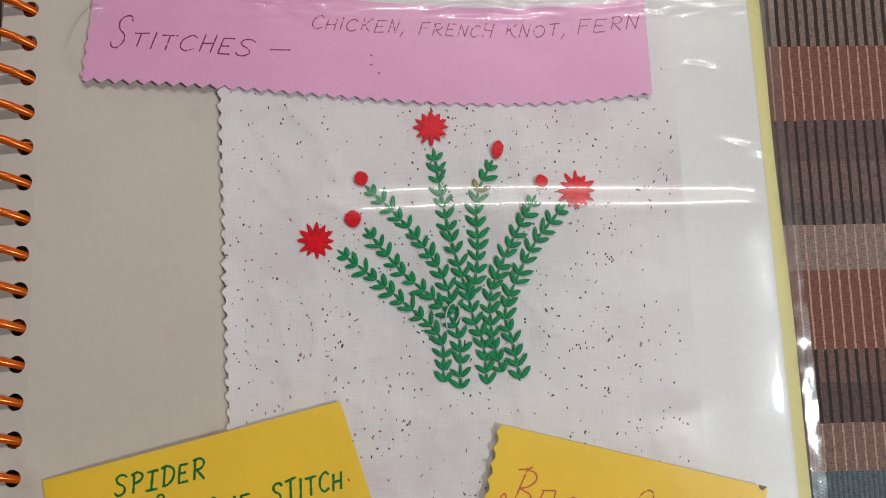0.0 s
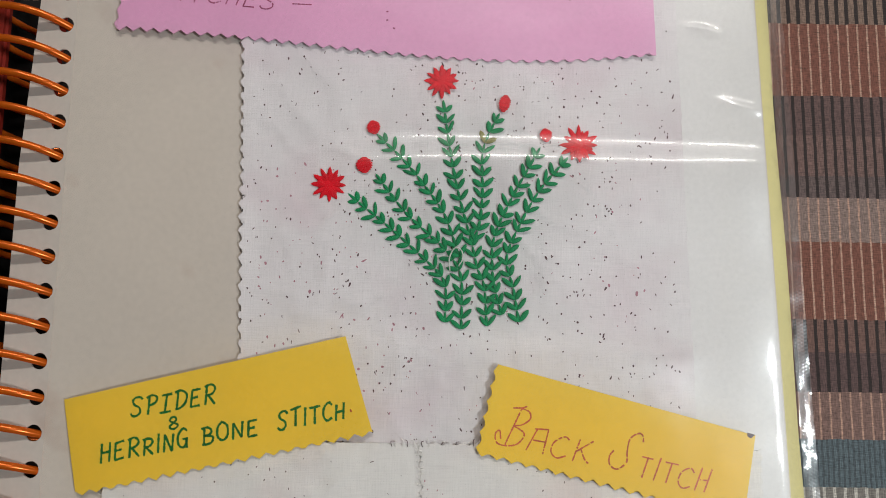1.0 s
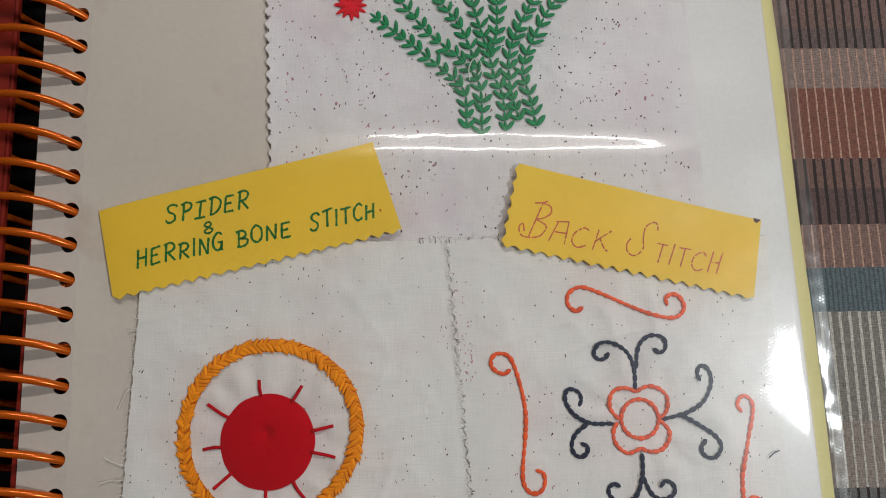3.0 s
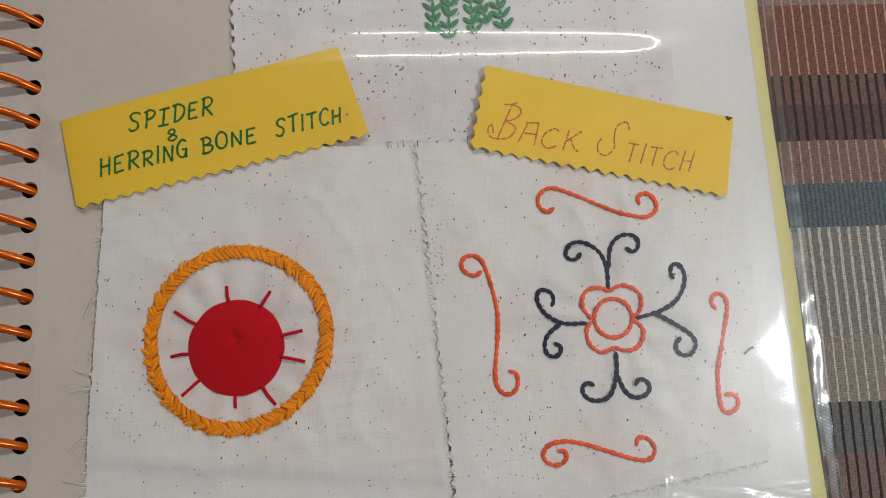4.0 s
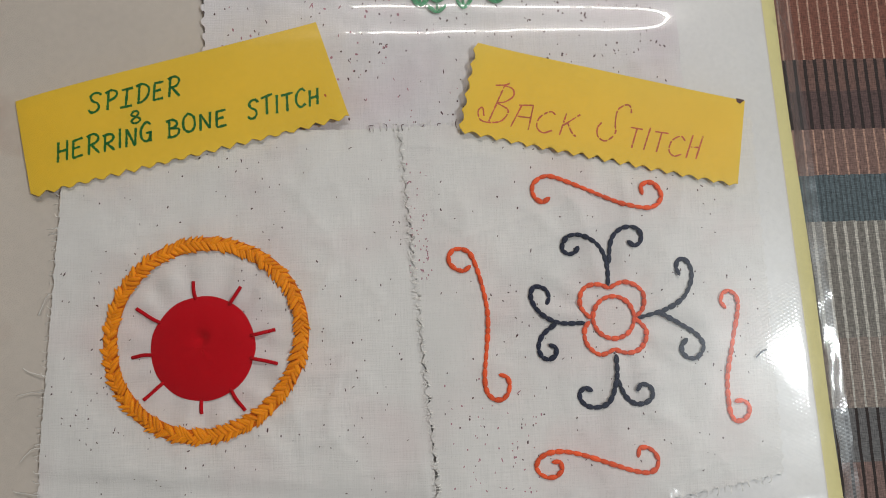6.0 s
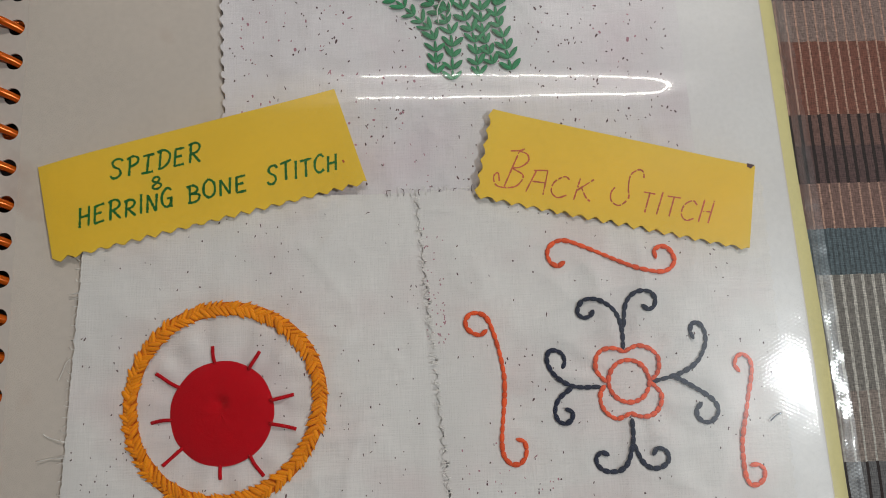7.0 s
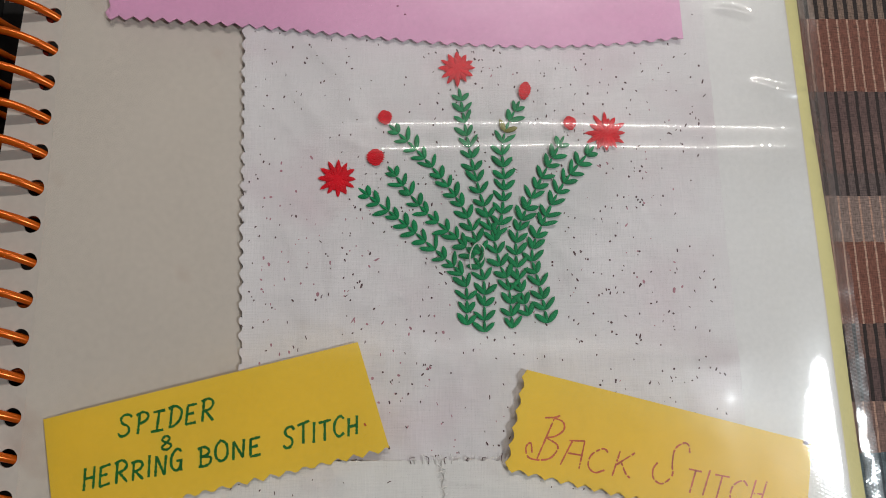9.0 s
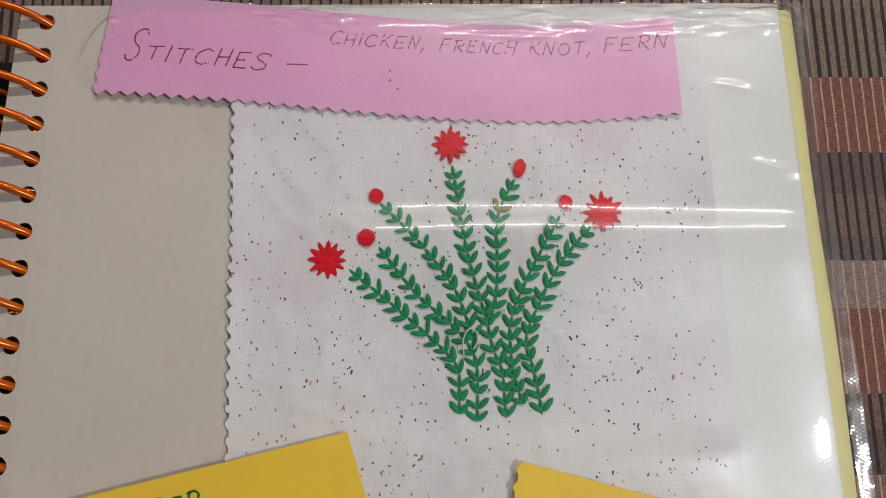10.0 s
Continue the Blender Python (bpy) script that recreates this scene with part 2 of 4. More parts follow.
def smooth_line(pts, step):
    """Points every step along a curve through pts (2D, mm)."""
    P = [Vector(p) for p in pts]
    P = [P[0] * 2 - P[1]] + P + [P[-1] * 2 - P[-2]]
    dense = []
    for i in range(1, len(P) - 2):
        a, b, c, d = P[i - 1:i + 3]
        for k in range(24):
            t = k / 24
            dense.append(0.5 * ((2 * b) + (c - a) * t + (2 * a - 5 * b + 4 * c - d) * t * t + (3 * b - a - 3 * c + d) * t ** 3))
    dense.append(P[-2])
    total = sum((q - p).length for p, q in zip(dense, dense[1:]))
    count = max(1, round(total / step))
    out, want, run = [dense[0]], total / count, 0.0
    for p, q in zip(dense, dense[1:]):
        run += (q - p).length
        if run >= want * len(out) - 1e-6 and len(out) <= count:
            out.append(q)
    if len(out) <= count:
        out.append(dense[-1])
    return out


SPAN = 0.003


def stitch_mesh(name, length, width, height, material):
    """One plump stitch, lying along x from 0 to length (metres)."""
    verts, faces = [], []
    rings, sides = 7, 8
    for i in range(rings):
        s = i / (rings - 1)
        r = max(0.04, math.sin(math.pi * s) ** 0.5)
        for k in range(sides):
            a = 2 * math.pi * k / sides
            verts.append((length * s, math.cos(a) * r * width / 2, math.sin(a) * r * height * 0.75))
    for i in range(rings - 1):
        for k in range(sides):
            faces.append((i * sides + k, i * sides + (k + 1) % sides, (i + 1) * sides + (k + 1) % sides, (i + 1) * sides + k))
    me = bpy.data.meshes.new(name)
    me.from_pydata(verts, [], faces)
    me.materials.append(material)
    me.polygons.foreach_set("use_smooth", [True] * len(me.polygons))
    return me


def lay_stitch(name, mesh, p, q, z, parent, length=1.0, wide=1.0):
    """Lay a stitch from p to q (mm), at height z (mm)."""
    d = Vector(q) - Vector(p)
    ob = new(name, mesh)
    ob.parent = parent
    ob.matrix_local = Matrix.LocRotScale((p[0] * MM, p[1] * MM, z * MM), Euler((0, 0, math.atan2(d.y, d.x))), (d.length * MM / SPAN, wide, wide))
    return ob


def zigzag(s, period, depth):
    return depth * abs((s / period) % 1.0 * 2 - 1)


def corners(bl, br, tl, tr):
    """Bilinear place on a four-cornered sheet (mm)."""
    bl, br, tl, tr = (Vector(c) for c in (bl, br, tl, tr))
    return lambda u, v: (bl * (1 - u) + br * u) * (1 - v) + (tl * (1 - u) + tr * u) * v

# ---- room ----
X0, X1, Y0, Y1, TOP, LOW = -1.8, 2.4, -2.2, 1.14, 2.62, MAT_Z - 0.012
tagged(box("floor", (X0, Y0, LOW - 0.1), (X1, Y1, LOW), FLOOR), "plain grey floor under the striped fabric", "floor", kind="structure")
tagged(box("ceiling", (X0, Y0, TOP), (X1, Y1, TOP + 0.1), CEIL), "plain white painted ceiling", "ceiling", kind="structure")
for nm, lo, hi in (("wall_north", (X0, Y1, LOW - 0.1), (X1, Y1 + 0.12, TOP + 0.1)), ("wall_south", (X0, Y0 - 0.12, LOW - 0.1), (X1, Y0, TOP + 0.1)),
                   ("wall_west", (X0 - 0.12, Y0 - 0.12, LOW - 0.1), (X0, Y1 + 0.12, TOP + 0.1)), ("wall_east", (X1, Y0 - 0.12, LOW - 0.1), (X1 + 0.12, Y1 + 0.12, TOP + 0.1))):
    tagged(box(nm, lo, hi, WALL), "plain cream plastered wall", "wall", kind="structure")

tube_light = new("tube_light")
tube_light.location = (TUBE[0], Y1, TUBE[2])
tagged(tube_light, "white enamel batten with one lit tube on the wall", "lamp")
box("batten", (-0.57, -0.05, 0.02), (0.57, 0.0, 0.07), METAL, tube_light, bevel=0.004)
for sx in (-0.56, 0.54):
    box("lamp_holder", (sx, -0.12, 0.0), (sx + 0.02, -0.05, 0.05), METAL, tube_light, bevel=0.003)
v, f = tube([Vector((-0.54 + 1.08 * i / 8, -0.085, 0.022)) for i in range(9)], 0.013, 12)
linked("tube", v, f, GLOW, tube_light, "lit white glass tube")
pendant = new("pendant_lamp")
pendant.location = BULB
tagged(pendant, "white enamel pendant lamp, lit, hanging from the ceiling", "lamp")
aim = look((0, 0, 0), Vector((0.222, 0, 0)) - Vector(BULB)).to_quaternion()
shade_box = box("shade", (-0.085, -0.095, 0.006), (0.085, 0.095, 0.05), METAL, pendant, bevel=0.008)
shade_box.rotation_mode, shade_box.rotation_quaternion = "QUATERNION", aim
v, f = tube([Vector((0, 0, 0.03)), Vector((0, 0, 0.6)), Vector((0, 0, TOP - BULB[2]))], 0.003, 8)
linked("cord", v, f, METAL, pendant, "white lamp cord")

# ---- striped fabric ----
RUST, PLUM, GREY, TEAL = (0.17, 0.062, 0.042), (0.115, 0.066, 0.06), (0.185, 0.168, 0.15), (0.095, 0.125, 0.138)
TAN, DARK, ASH, SLATE = (0.40, 0.24, 0.18), (0.022, 0.013, 0.012), (0.46, 0.43, 0.385), (0.06, 0.075, 0.085)
bands = [  # top, bottom, ground, rib, half width of the rib
    (0.160, 0.131, (0.19, 0.125, 0.095), DARK, 0.2), (0.131, 0.103, RUST, TAN, 0.09), (0.103, 0.087, PLUM, DARK, 0.16), (0.087, 0.071, (0.155, 0.09, 0.078), DARK, 0.16),
    (0.071, 0.0625, (0.115, 0.08, 0.075), DARK, 0.16), (0.0625, 0.046, (0.215, 0.15, 0.13), TAN, 0.09), (0.046, 0.0165, RUST, TAN, 0.09), (0.0165, 0.0045, (0.15, 0.08, 0.065), DARK, 0.17),
    (0.0045, -0.010, (0.095, 0.055, 0.052), DARK, 0.17), (-0.010, -0.0265, (0.18, 0.105, 0.088), TAN, 0.09), (-0.0265, -0.0445, TEAL, SLATE, 0.2),
    (-0.0445, -0.085, GREY, ASH, 0.15), (-0.085, -0.110, (0.235, 0.19, 0.165), ASH, 0.09), (-0.110, -0.127, (0.13, 0.125, 0.125), DARK, 0.14), (-0.127, -0.150, (0.19, 0.12, 0.105), DARK, 0.14),
    (-0.150, -0.150, RUST, TAN, 0.09)]
STRIPES = striped_material(0.0038, bands)


def fabric_place(u, v):
    x, y = -0.9 + 2.0 * u, -1.0 + 2.0 * v
    return x, y, MAT_Z + 0.004 * (noise.noise((x * 3, y * 3, 0.3)))


v, f = sheet(120, 120, lambda u, v: fabric_place(u, v), 0.006)
fabric = tagged(linked("striped_fabric", v, f, STRIPES), "brown, rust, grey and teal banded fabric with fine ribs", "fabric", kind="structure")

# ---- album ----
album = new("spiral_album")
tagged(album, "thick spiral-bound sample album lying open, orange coil", "album")
TOPY, BOTY, LEFT = 131.2, -173.2, -11.2
PITCH = 10.5


def free_edge(y):
    """The page's slightly slanting free edge (mm)."""
    return 220.6 - 0.038 * y


# page board: punched binding strip and flat sheet
verts, faces = [], []
N = 28
for j in range(-16, 12):
    cy = j * PITCH + PITCH
    base = len(verts)
    x_lo, x_hi = LEFT, 11.0
    for ring in range(2):
        for zz in (0.0, -0.5):
            for k in range(N):
                a = 2 * math.pi * k / N
                c, s = math.cos(a), math.sin(a)
                if ring == 0:
                    r = 2.45 + 0.12 * noise.noise((c * 2, s * 2, j * 3.1))
                    x, y = c * r, s * r
                else:
                    tx = (x_hi if c > 0 else -x_lo) / abs(c) if abs(c) > 1e-6 else 1e9
                    ty = PITCH / 2 / abs(s) if abs(s) > 1e-6 else 1e9
                    t = min(tx, ty)
                    x, y = c * t, s * t
                verts.append((x * MM, (y + cy) * MM, zz * MM))
    for k in range(N):
        k2 = (k + 1) % N
        faces.append((base + k, base + 2 * N + k, base + 2 * N + k2, base + k2))
        faces.append((base + k, base + k2, base + N + k2, base + N + k))
    for sx in (x_lo, x_hi):
        for sy in (-1, 1):
            b = len(verts)
            verts.append((sx * MM, (cy + sy * PITCH / 2) * MM, 0.0))
            near = sorted(range(N), key=lambda k: (Vector(verts[base + 2 * N + k]) - Vector(verts[b])).length)[:6]
            edge_x = [k for k in near if abs(verts[base + 2 * N + k][0] - sx * MM) < 1e-7]
            edge_y = [k for k in near if abs(verts[base + 2 * N + k][1] - verts[b][1]) < 1e-7]
            if edge_x and edge_y:
                faces.append((b, base + 2 * N + edge_x[0], base + 2 * N + edge_y[0]))
bm = bmesh.new()
bv = [bm.verts.new(q) for q in verts]
for q in faces:
    bm.faces.new([bv[k] for k in q])
for q in bm.verts:
    if q.co.x < -0.0026:
        q.co.x = -0.0026 + (q.co.x + 0.0026) * (1 - 0.40 * min(1.0, max(0.0, (q.co.y - 0.06) / 0.07)))
bmesh.ops.remove_doubles(bm, verts=list(bm.verts), dist=0.00002)
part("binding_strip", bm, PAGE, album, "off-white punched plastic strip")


def page_place(u, v):
    y = BOTY + (TOPY - BOTY) * v
    x = 11.0 + (free_edge(y) - 11.0) * u
    return x * MM, y * MM, (-0.02 - 1.2 * max(0, (x - 205) / 17) ** 2) * MM


v, f = sheet(80, 30, page_place, 0.0004)
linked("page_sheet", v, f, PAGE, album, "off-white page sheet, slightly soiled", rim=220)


def lemon_place(u, v):
    y = BOTY + (TOPY - 1 - BOTY) * v
    return (200 + u * (free_edge(y) + 4.4 + 0.25 * math.sin(v * 21) - 200)) * MM, y * MM, (-1.2 - 1.2 * u) * MM


v, f = sheet(6, 60, lemon_place, 0.0004)
linked("yellow_sheet", v, f, LEMON, album, "pale yellow sheet showing as a narrow margin")
# added white sheet behind the samples: the film's glare on the page, as colour
v, f = sheet(80, 12, lambda u, v: page_place(0.245 + 0.753 * u, 0.004 + 0.992 * v), 0.00002)
v = [(x, y, z + 0.00016) for x, y, z in v]
linked("page_glare_sheet", v, f, GLARE_WHITE, album, "thin white sheet added over the page, its paleness standing for film glare", rim=184)
# the pages beneath
for i in range(14):
    z = -2.2 - i * 2.9
    o = 1.3 * math.sin(i * 2.3)
    box("page", ((4.6 + o) * MM, (BOTY + 1 + o) * MM, (z - 2.2) * MM), ((213.5 + o) * MM, (TOPY - 1.5 + o * 0.5) * MM, z * MM), EDGES, album)
v, f = sheet(4, 20, lambda u, v: ((-11.3 - 3.2 * (1 - v) + 5.0 * v ** 3 + u * 7) * MM, (BOTY + (TOPY - BOTY) * v) * MM, -1.2 * MM), 0.0005)
linked("red_sheet", v, f, MAROON, album, "dark red sheet under the page")
box("back_cover", (-0.050, BOTY * MM - 0.004, -0.0475), (0.228, TOPY * MM + 0.004, -0.0445), BLACK, album, "black back cover", 0.001)
box("front_cover", (-0.26, BOTY * MM - 0.004, -0.020), (-0.0305, TOPY * MM + 0.016, -0.0165), MAROON, album, "dark red turned-over cover", 0.001)
box("turned_page", (-0.255, BOTY * MM, -0.0445), (-0.046, TOPY * MM + 0.014, -0.020), BLACK, album, "black turned-over pages")
# coil
pts = []
R, TH0 = 24.0, math.radians(48)
CX, CZ = -R * math.cos(TH0), -R * math.sin(TH0)
STEPS = 40
for i in range(27 * STEPS + STEPS // 2 + 1):
    th = TH0 + 2 * math.pi * i / STEPS
    pts.append(Vector(((CX + R * math.cos(th)) * MM, (-157.5 + PITCH * i / STEPS + 9.0 * (math.sin(th) - math.sin(TH0))) * MM, (CZ + R * math.sin(th)) * MM)))
v, f = tube(pts, 0.0012, 10)
linked("binding_coil", v, f, COPPER, album, "glossy copper-orange spiral coil")


# clear film of the sleeve, with two raised ripples
def fold(x, y, cy, wide, high, x_a, x_b):
    """A soft fold, widest where it starts at x_a, dying away round x_b."""
    start = min(1.0, max(0.0, (x - x_a + 25) / 25))
    s = min(1.0, max(0.0, (x - x_a) / (x_b - x_a)))
    swell = 1.3 - 0.3 * s
    wide *= swell
    high *= swell * start * start * (3 - 2 * start) / (1 + math.exp((x - x_b) / 5.0)) * (1 + 0.05 * noise.noise((x / 17, cy, 3.0)))
    d = y - cy - 0.7 * math.sin(s * 5.0) - 0.5 * noise.noise((x / 22, cy, 8.0))
    if d > wide / 2:
        return 0.0
    if d > -wide / 2:
        return high * (1 - math.sin(math.pi * d / wide)) / 2
    back = min(1.0, (-wide / 2 - d) / 30)
    return high * (1 + math.cos(math.pi * back)) / 2


def ridge(x, y, a, b, high, wide, bow=0.0):
    """A narrow crease from a to b."""
    dx, dy = b[0] - a[0], b[1] - a[1]
    ln = math.hypot(dx, dy)
    s = ((x - a[0]) * dx + (y - a[1]) * dy) / ln / ln
    if s <= 0 or s >= 1:
        return 0.0
    off = ((y - a[1]) * dx - (x - a[0]) * dy) / ln - bow * math.sin(math.pi * s)
    return high * math.sin(math.pi * s) ** 0.4 * math.exp(-(off / wide) ** 2)


def film_height(x, y):
    z = 4.0
    rim = free_edge(y)
    # two soft folds that run across
    z += fold(x, y, 65.4, 8.6, 1.8, 98, 219)
    z += fold(x, y, 7.6, 10.0, 1.43, 74, 190)
    # short creases
    z += ridge(x, y, (201, 81.5), (221, 77.5), 0.6, 1.6, -1.6)
    z += ridge(x, y, (184, -131), (229, -132), 0.8, 1.3, 0.6)
    z += ridge(x, y, (181, -120), (175, -136), 1.0, 1.5, 1.8)
    z += ridge(x, y, (193, 104), (203, 101), 0.42, 1.2, 0.6)
    z += ridge(x, y, (12.5, 110), (22, 126), 2.5, 1.7, 1.2)
    z += ridge(x, y, (7.5, 34), (8.5, 54), 0.8, 1.0, 0.3)
    z += 0.28 * noise.noise((x / 38, y / 30, 2.0)) + 0.05 * noise.noise((x / 9, y / 7, 5.0))
    # the film stands up a little before it drops to the weld
    z += 1.8 * math.exp(-((x - 212) / 16) ** 2) / (1 + math.exp(-(y + 4) / 6))
    edge = min(1.0, max(0.0, (rim + 5 - x) / 10))
    z = 0.4 + (z - 0.4) * (1 - (1 - edge) ** 2.2)
    crinkle = max(0.0, 1 - abs(x - rim - 3) / 6)
    z += crinkle * 0.8 * noise.noise((x / 2.5, y / 3.0, 9.0)) * (1.0 if noise.noise((0.3, y / 16, 4.0)) > 0.0 else 0.15)
    top = min(1.0, max(0.0, (131 - y) / 9))
    z = 0.4 + (z - 0.4) * (1 - (1 - top) ** 2.0)
    pucker_top = max(0.0, min(1.0, (y - 117) / 8)) * max(0.0, min(1.0, 0.5 + 1.5 * noise.noise((x / 30, 0.4, 6.0)) + (x - 120) / 200))
    z += pucker_top * (0.85 * noise.noise((x / 9, y / 2.6, 11.0)) + 0.35 * noise.noise((x / 3, y / 1.5, 13.0)))
    low = max(0.0, min(1.0, (-123 - y) / 5)) * max(0.0, min(1.0, (x - 172) / 8))
    z += low * (0.5 * noise.noise((x / 7, y / 2.4, 21.0)) + 0.3 * noise.noise((x / 3, y / 1.6, 23.0)))
    return 0.1 + (z - 0.1) * (1 - math.exp(-(x - 3.2) / 12))


v, f = [], []
NU = 200
rows = []
y = BOTY
while y < TOPY + 0.3:
    rows.append(y)
    y += 0.28 if (0 < y < 16 or 58 < y < 74 or 75 < y < 106 or y > 110 or -138 < y < -119) else 1.2
rows.append(TOPY + 0.3)
for y in rows:
    for i in range(NU + 1):
        x = 3.2 + (free_edge(y) + 5.6 - 3.2) * i / NU
        v.append((x * MM, y * MM, film_height(x, y) * MM))
for j in range(len(rows) - 1):
    for i in range(NU):
        a = j * (NU + 1) + i
        f.append((a, a + 1, a + NU + 2, a + NU + 1))
film = linked("sleeve_film", v, f, FILM, album, "clear glossy plastic sleeve film with ripples")
film.visible_shadow = False
# welded clear margin at the free edge
v, f = [], []
for j in range(121):
    y = BOTY + (TOPY - BOTY) * j / 120
    for i in range(4):
        x = free_edge(y) + 3.6 + i * 1.4 + 0.4 * noise.noise((3.0, y / 12, i))
        v.append((x * MM, y * MM, (-0.1 + 0.5 * noise.noise((x / 2, y / 3, 7.0))) * MM))
for j in range(120):
    for i in range(3):
        a = j * 4 + i
        f.append((a, a + 1, a + 5, a + 4))
margin = linked("welded_margin", v, f, FILM, album, "clear crinkled welded edge")
margin.visible_shadow = False

# ---- cloths ----


def flecks(cloth, count, x_lo, x_hi, y_lo, y_hi, z, seed, small=1.0, material=None, label="dark brown seed flecks in the weave"):
    rnd = random.Random(seed)
    v, f = [], []
    for _ in range(count):
        x, y = rnd.uniform(x_lo, x_hi), rnd.uniform(y_lo, y_hi)
        if noise.noise((x / 22, y / 22, seed)) < -0.12 and rnd.random() < 0.7:
            continue
        ln = rnd.uniform(0.22, 0.58) * small * (1.9 if rnd.random() < 0.1 else 1)
        wd = rnd.uniform(0.13, 0.34) * small
        a = math.pi / 2 + rnd.gauss(0, 0.5)
        b = len(v)
        zz = z(x, y)
        for k in range(6):
            t = 2 * math.pi * k / 6
            px, py = math.cos(t) * ln * rnd.uniform(0.7, 1.1), math.sin(t) * wd * rnd.uniform(0.7, 1.2)
            v.append(((x + px * math.cos(a) - py * math.sin(a)) * MM, (y + px * math.sin(a) + py * math.cos(a)) * MM, zz * MM))
        f.append(tuple(range(b, b + 6)))
    ob = linked("seed_fleck", v, f, material or FLECK, cloth, label, False)
    return tagged(ob, kind="stuff")


def wrinkle(seed, amount, scale=26.0):
    """Soft swells and a few narrow creases."""
    def height(x, y):
        swell = noise.noise((x / scale, y / scale, seed)) + noise.noise((x / 10, y / 13, seed + 3)) + 0.6 * noise.noise((x / 4.2, y / 5.5, seed + 6))
        mask = max(0.0, min(1.0, 0.5 + 1.6 * noise.noise((x / 34, y / 30, seed + 9))))
        line = (1 - abs(noise.noise((x / 15 + y / 60, y / 22, seed + 12)))) ** 9
        fine = (1 - abs(noise.noise((x / 30, y / 9 - x / 40, seed + 15)))) ** 10
        return amount * (0.8 * swell + mask * (1.3 * line + 1.0 * fine))
    return height


def cloth_sheet(name, base, z, nu, nv, left, right, top, bottom, material, label, period=4.2):
    """A cotton piece with pinked or frayed edges: depth in mm of each edge's teeth."""
    wide, tall = (base(1, 0.5) - base(0, 0.5)).length, (base(0.5, 1) - base(0.5, 0)).length

    def place(u, v):
        p = base(u, v).copy()
        if u == 0:
            p.x += zigzag(v * tall, period, left) + (0.25 + 0.5 * right) * noise.noise((v * 60, 1.0, 2.0))
        if u == 1:
            p.x -= zigzag(v * tall, period, right) + 0.25 * noise.noise((v * 60, 4.0, 2.0))
        if v == 0:
            p.y += zigzag(u * wide, period, bottom)
        if v == 1:
            p.y -= zigzag(u * wide, period, top)
        return p.x * MM, p.y * MM, z(p.x, p.y) * MM
    v, f = sheet(nu, nv, place, 0.00028)
    ob = linked(name, v, f, material, rim=2 * (nu + nv))
    return tagged(ob, label, "cloth", "embroidered cloth samples")


wr1 = wrinkle(1.0, 0.36)
z1 = lambda x, y: 0.7 + wr1(x, y) + 0.32 * noise.noise((x / 5, y / 9, 4.0)) * math.exp(-((x - 130) / 45) ** 2) + 0.9 * math.exp(-((x - 57) / 5) ** 2)
muslin = cloth_sheet("embroidered_cloth", corners((60.6, -25), (195, -25), (55.2, 126), (191, 126)), z1, 110, 146, 1.7, 0.2, 0.2, 0.2, MUSLIN,
                     "speckled white muslin with green stems and red flowers", 4.2)
flecks(muslin, 980, 60, 190, -22, 112, lambda x, y: z1(x, y) + 0.02, 5)
wr2 = wrinkle(7.0, 0.38)
def pucker(x, y, cx, cy, r, wide, count, high):
    d = math.hypot(x - cx, y - cy)
    a = math.atan2(y - cy, x - cx)
    return high * math.exp(-((d - r) / wide) ** 2) * math.sin(count * a + 1.5 * noise.noise((x / 9, y / 9, 1.0)))


z2 = lambda x, y: 1.2 - 0.3 * min(1.0, max(0.0, (x - 110 + (y + 21) * 0.08) / 5)) + wr2(x, y) + pucker(x, y, 61.5, -79, 19, 4.5, 13, 0.42) + pucker(x, y, 61.5, -79, 31, 5, 17, 0.15) + 1.1 / (1 + math.exp(-(y + 109 + 0.095 * x) / 0.9)) - 0.9
cotton = cloth_sheet("embroidered_cloth", corners((16.5, -168), (124, -168), (23, -21.5), (116.5, -21.5)), z2, 100, 150, 0.35, 0.5, 0.3, 0.3, COTTON,
                     "white cotton square with an orange ring round a red disc", 2.1)
flecks(cotton, 330, 20, 116, -135, -25, lambda x, y: z2(x, y) + 0.02, 8, 0.75)
wr3 = wrinkle(12.0, 0.40)
def z3(x, y):
    side = math.exp(-((x - 114 + (y + 21) * 0.078) / 4) ** 2)
    foot = math.exp(-((y + 134 - (x - 122.3) * 0.171) / 6) ** 2)
    return 1.65 - 0.15 * side - 1.0 * foot * max(0.0, min(1.0, (x - 122) / 12)) + wr3(x, y) * (1 - 0.6 * max(side, foot)) + pucker(x, y, 170, -76, 17, 9, 11, 0.38) + pucker(x, y, 170, -76, 30, 8, 15, 0.18)


square = cloth_sheet("embroidered_cloth", corners((122.3, -134), (213, -118.5), (113.5, -21), (213, -21)), z3, 92, 150, 1.3, 0.9, 0.9, 0.9, COTTON,
                     "white cotton square with navy scrolls and a coral flower", 3.6)
flecks(square, 300, 124, 210, -119, -25, lambda x, y: z3(x, y) + 0.02, 3, 0.8)

for cl, zz, area, cnt in ((muslin, z1, (62, 120, -20, 60), 130), (muslin, z1, (120, 180, -20, 95), 60), (square, z3, (116, 122, -64, -30), 60), (square, z3, (124, 150, -126, -90), 60)):
    flecks(cl, cnt, *area, lambda x, y, q=zz: q(x, y) + 0.02, cnt, 0.8, DYE, "pinkish specks of bled dye")
